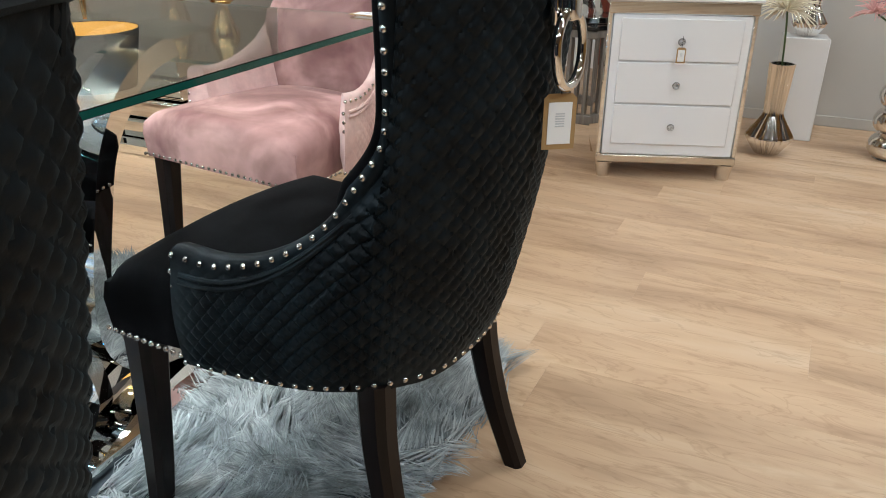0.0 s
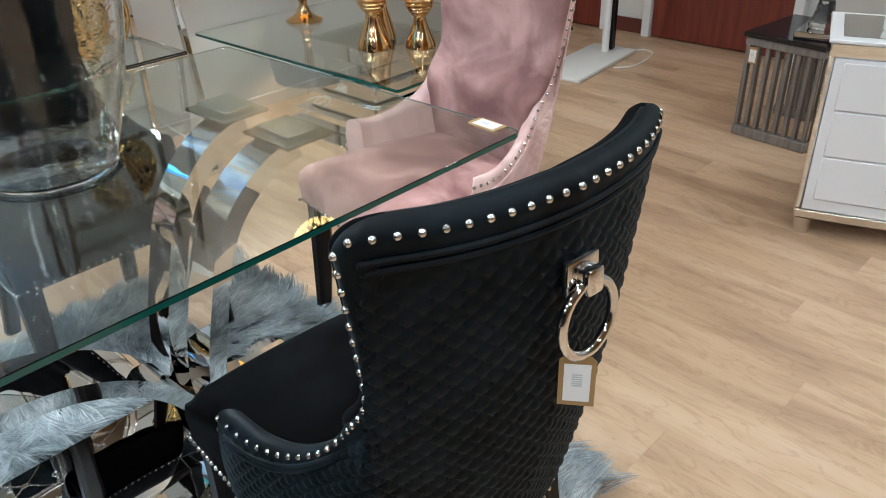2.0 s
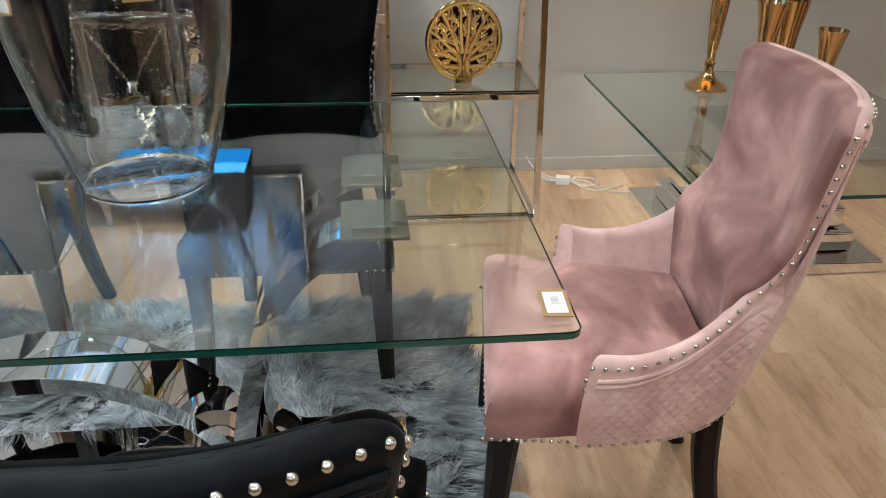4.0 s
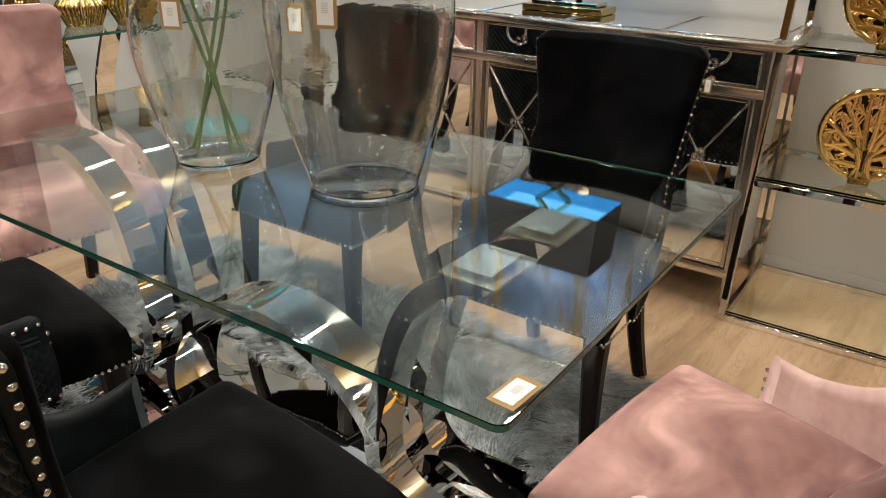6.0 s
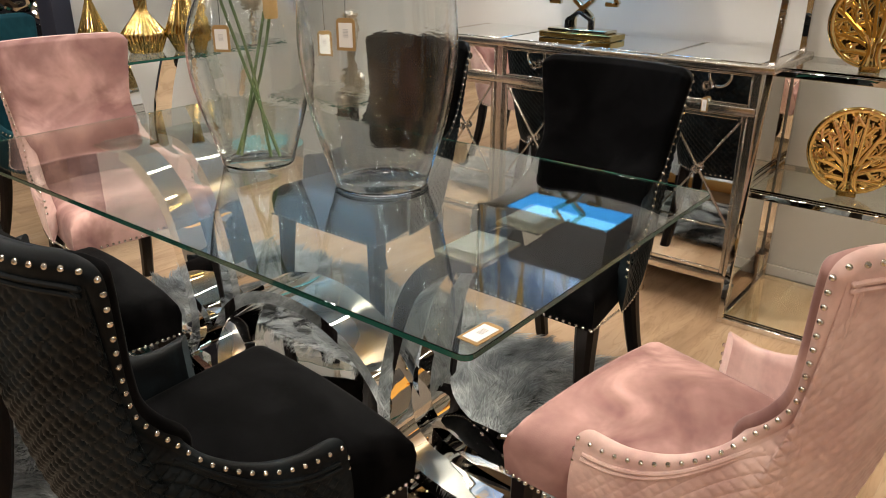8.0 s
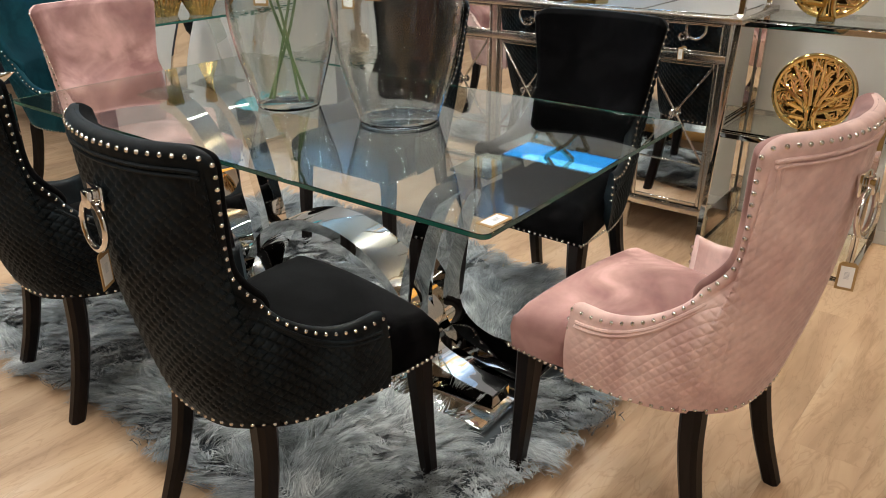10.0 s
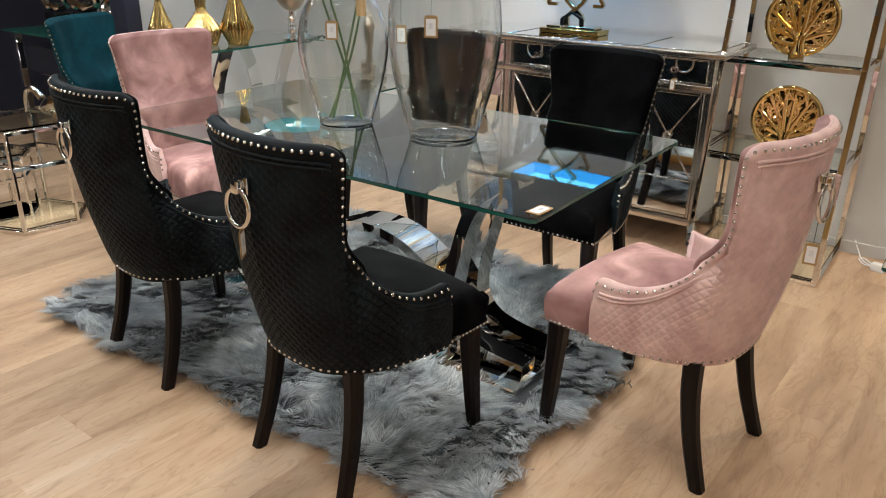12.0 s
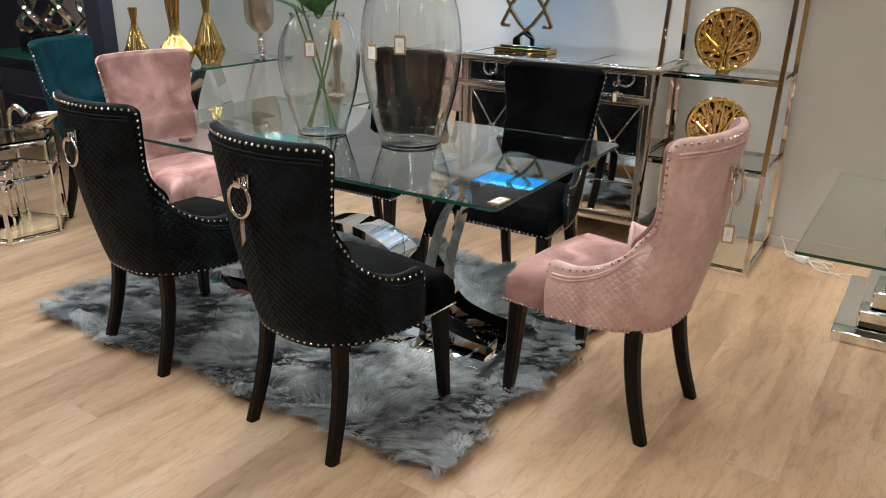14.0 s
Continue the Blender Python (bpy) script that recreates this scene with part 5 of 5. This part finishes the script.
# ---- glass console on the left wall ----
CONX0, CONX1 = LEFT_X + 0.03, -1.945
console = thing("glass_console", pose(0, 0, 0), "glass console table on curved chrome legs by the wall", "console table")
CZ = 0.79
ct = part("tabletop", slab(rounded_rect(CONX0, CONX1, 0.60, 1.62, 0.012), CZ - 0.012, CZ, bevel=0.001), [glass_top, glass_edge], console, "clear glass top with a green edge", smooth=False)
for f in ct.data.polygons:
    if abs(f.normal.z) < 0.3:
        f.material_index = 1
ct.visible_shadow = False
part("base_plate", box(CONX0 + 0.06, CONX1 - 0.06, 0.72, 1.50, 0.001, 0.030, 0.003, 1), chrome, console, "polished base plate")
for y in (0.86, 1.36):
    for s in (-1, 1):
        arc = [(-2.20 + s * (0.21 - 0.13 * math.sin(math.pi * i / 30)), y + s * 0.02, 0.03 + (CZ - 0.045) * i / 30) for i in range(31)]
        b = ribbon(arc, 0.09, 0.016)
        part("curved_leg", b, chrome, console, "curved polished steel leg")


def fluted_bottle(x, y, k, prof, label):
    v = thing("gold_vase", pose(x, y, CZ), label, "vase", "fluted gold vases on the console")
    part("body", lathe([(r * k, z * k) for r, z in prof], 96, ribs=32, rib_depth=0.07), gold, v)
    return v


PEAR = [(0.058, 0.001), (0.060, 0.01), (0.098, 0.085), (0.100, 0.092), (0.072, 0.16), (0.046, 0.23), (0.022, 0.30), (0.018, 0.32), (0.030, 0.40), (0.034, 0.42), (0.030, 0.42), (0.014, 0.34)]
SQUAT = [(0.075, 0.001), (0.080, 0.01), (0.112, 0.085), (0.104, 0.10), (0.050, 0.165), (0.028, 0.20), (0.036, 0.30), (0.048, 0.42), (0.044, 0.42), (0.022, 0.22)]
fluted_bottle(-2.29, 0.68, 0.82, PEAR, "fluted gold bottle vase with a flared neck")
fluted_bottle(-2.18, 0.88, 1.0, SQUAT, "squat fluted gold vase with a wide body")
fluted_bottle(-2.07, 1.04, 1.0, PEAR, "tall fluted gold pear-shaped vase")
goblet = thing("table_lamp", pose(-1.985, 1.40, CZ), "silver goblet lamp on a turned stem, cyan light", "table lamp")
part("stem", lathe([(0.065, 0.001), (0.066, 0.012), (0.050, 0.026), (0.024, 0.04), (0.030, 0.06), (0.020, 0.075), (0.030, 0.09), (0.020, 0.105), (0.028, 0.125), (0.018, 0.15), (0.022, 0.17)], 32), silver_shine, goblet, "turned silver stem")
part("bowl", lathe([(0.022, 0.17), (0.055, 0.19), (0.085, 0.23), (0.096, 0.29), (0.094, 0.38), (0.088, 0.42), (0.02, 0.43), (0.012, 0.50)], 36), bowl_mat, goblet, "antique silver bowl")
round_shade(goblet, 0.215, 0.185, 0.485, 0.74, glow_mat("cyan lit lining", CYAN, 0.4))
shade_light(-1.985, 1.40, CZ + 0.64, 24, (0.16, 0.50, 1.0))

# ---- corner table with a silver figure ----
pedestal = thing("corner_table", pose(-1.55, 1.60, 0), "square glass-topped corner table on a black column", "side table")
part("foot", slab(rounded_rect(-0.17, 0.17, -0.17, 0.17, 0.02), 0.001, 0.025, bevel=0.002), black_gloss, pedestal, "black glass foot plate")
part("column", box(-0.05, 0.05, -0.05, 0.05, 0.0255, 0.545, 0.004, 1), black_gloss, pedestal, "black square column")
pt = part("tabletop", slab(rounded_rect(-0.27, 0.27, -0.27, 0.27, 0.012), 0.546, 0.556, bevel=0.001), [glass_top, glass_edge], pedestal, "clear glass top with a green edge", smooth=False)
for f in pt.data.polygons:
    if abs(f.normal.z) < 0.3:
        f.material_index = 1
pt.visible_shadow = False
figure = thing("silver_figure", pose(-1.55, 1.66, 0.5565), "champagne silver fluted ornament on a scrolled foot", "ornament")
part("foot", lathe([(0.075, 0.0), (0.078, 0.012), (0.055, 0.022), (0.030, 0.030)], 28), bowl_mat, figure, "round foot")
for sx in (-1, 1):
    curl = [(sx * (0.052 + (0.008 + 0.030 * k / 30) * math.cos(2.6 * math.pi * k / 30)), 0, 0.062 + (0.008 + 0.030 * k / 30) * math.sin(2.6 * math.pi * k / 30)) for k in range(31)]
    part("scroll", tube(curl, 0.011, 8, taper=1.3), bowl_mat, figure, "curled silver scroll")
part("body", lathe([(0.030, 0.028), (0.040, 0.06), (0.030, 0.11), (0.022, 0.16), (0.030, 0.22), (0.044, 0.29), (0.052, 0.33), (0.040, 0.36), (0.030, 0.375), (0.046, 0.40), (0.041, 0.405), (0.020, 0.38)], 64, ribs=9, rib_depth=0.16, twist=2.0), bowl_mat, figure)

# ---- hexagonal side tables on the left ----
def hex_table(x, y, r, h, turn, label):
    t = thing("hexagonal_table", pose(x, y, 0, 0, 0, turn), label, "side table", "hexagonal side tables")
    pts = [(r * math.cos(radians(60 * i)), r * math.sin(radians(60 * i))) for i in range(6)]
    for z in (0.012, h * 0.62, h - 0.03):
        for i in range(6):
            part("rail", bar((*pts[i], z), (*pts[(i + 1) % 6], z), 0.020, 0.020), chrome, t, "square chrome rail")
    for px, py in pts:
        part("leg", bar((px, py, 0.001), (px, py, h - 0.018), 0.017, 0.017), chrome, t, "square chrome leg")
    g = part("tabletop", slab(pts, h - 0.017, h - 0.007, bevel=0.001), glass_top, t, "clear glass top")
    g.visible_shadow = False
    g = part("lower_shelf", slab([(a * 0.96, b * 0.96) for a, b in pts], 0.024, 0.032), glass_top, t, "clear glass lower shelf")
    g.visible_shadow = False
    return t


hex_table(-2.30, -0.20, 0.255, 0.54, 20, "hexagonal chrome side table with a glass top")
hex_table(-2.47, -0.28, 0.17, 0.36, 20, "smaller hexagonal chrome table nested below")
bird = thing("silver_bird", pose(-2.20, -0.05, 0.534, 0, 0, 25), "polished silver bird ornament on the glass table", "ornament")
bm = lathe([(0.0005, -0.11), (0.018, -0.085), (0.042, -0.04), (0.050, 0.0), (0.044, 0.04), (0.024, 0.085), (0.012, 0.13), (0.0005, 0.16)], 24)
part("body", moved(bm, pose(0, 0, 0.065) @ pose(0, 0, 0, 0, 70, 0)), silver_shine, bird)
part("neck", tube(smooth_path([(-0.07, 0, 0.09), (-0.11, 0, 0.13), (-0.15, 0, 0.12), (-0.165, 0, 0.06), (-0.17, 0, 0.012)], 16), 0.020, 10, taper=0.45), silver_shine, bird, "curved silver neck")
part("foot", lathe([(0.03, 0.001), (0.03, 0.01), (0.01, 0.03)], 16), silver_shine, bird)

# far display at the left: glass shelf with silver pieces
far_con = thing("display_console", pose(-3.25, 0.75, 0), "mirrored display console with glass top far behind", "console table")
g = part("tabletop", slab(rounded_rect(-0.55, 0.75, -0.24, 0.24, 0.01), 0.78, 0.792, bevel=0.001), glass_edge, far_con, "green glass top")
for x in (-0.48, 0.68):
    for y in (-0.18, 0.18):
        part("leg", bar((x, y, 0.001), (x, y, 0.778), 0.04), chrome, far_con, "square chrome leg")
part("drawer_box", box(-0.4, 0.6, -0.18, 0.18, 0.52, 0.70, 0.004, 1), mirror_dark, far_con, "mirrored drawer box")
for i, (x, s) in enumerate(((-0.2, 1.25), (0.14, 1.5), (0.46, 1.15))):
    o = thing("silver_ornament", pose(-3.25 + x, 0.72, 0.793), "silver twisted ornament on a dark block", "ornament", "silver ornaments")
    part("block", box(-0.07, 0.07, -0.05, 0.05, 0.0, 0.09 * s, 0.004, 1), black_gloss, o, "dark block")
    pts = [(0.07 * s * math.sin(a * 2), 0.03 * math.sin(a * 3), 0.09 * s + 0.03 + 0.13 * s * (1 - math.cos(a))) for a in [math.pi * 2 * k / 36 for k in range(36)]]
    part("loop", tube(pts, 0.020 * s, 9, closed=True), silver_shine, o, "twisted silver loop")

# ---- floor: single planks over a dark joint bed ----
floor = tagged(new("floor"), "light oak laminate plank floor", "floor", kind="structure")
part("joint_bed", box(-5.0, FAR_X, -6.0, WALL_Y, -0.03, -0.0035), joint_dark, floor, "dark joints", smooth=False)
PL, PW = 1.26, 0.192
plank_mesh = mesh_of(box(-PL / 2, PL / 2, -PW / 2, PW / 2, -0.0034, 0.0, 0.0003, 1), "plank", oak, False)
rng = random.Random(3)
TURN = 88.0
spin = pose(0, 0, 0, 0, 0, TURN)
for i in range(-40, 41):
    off = rng.uniform(0, PL)
    for j in range(-6, 7):
        c = spin @ Vector((PL * j + off, PW * i, 0))
        if -5.1 < c.x < FAR_X + 0.1 and -6.3 < c.y < WALL_Y + 0.5:
            child("plank", plank_mesh, floor, Matrix.Translation(c) @ spin @ Matrix.Diagonal((0.9999, 0.9993, 1, 1)))
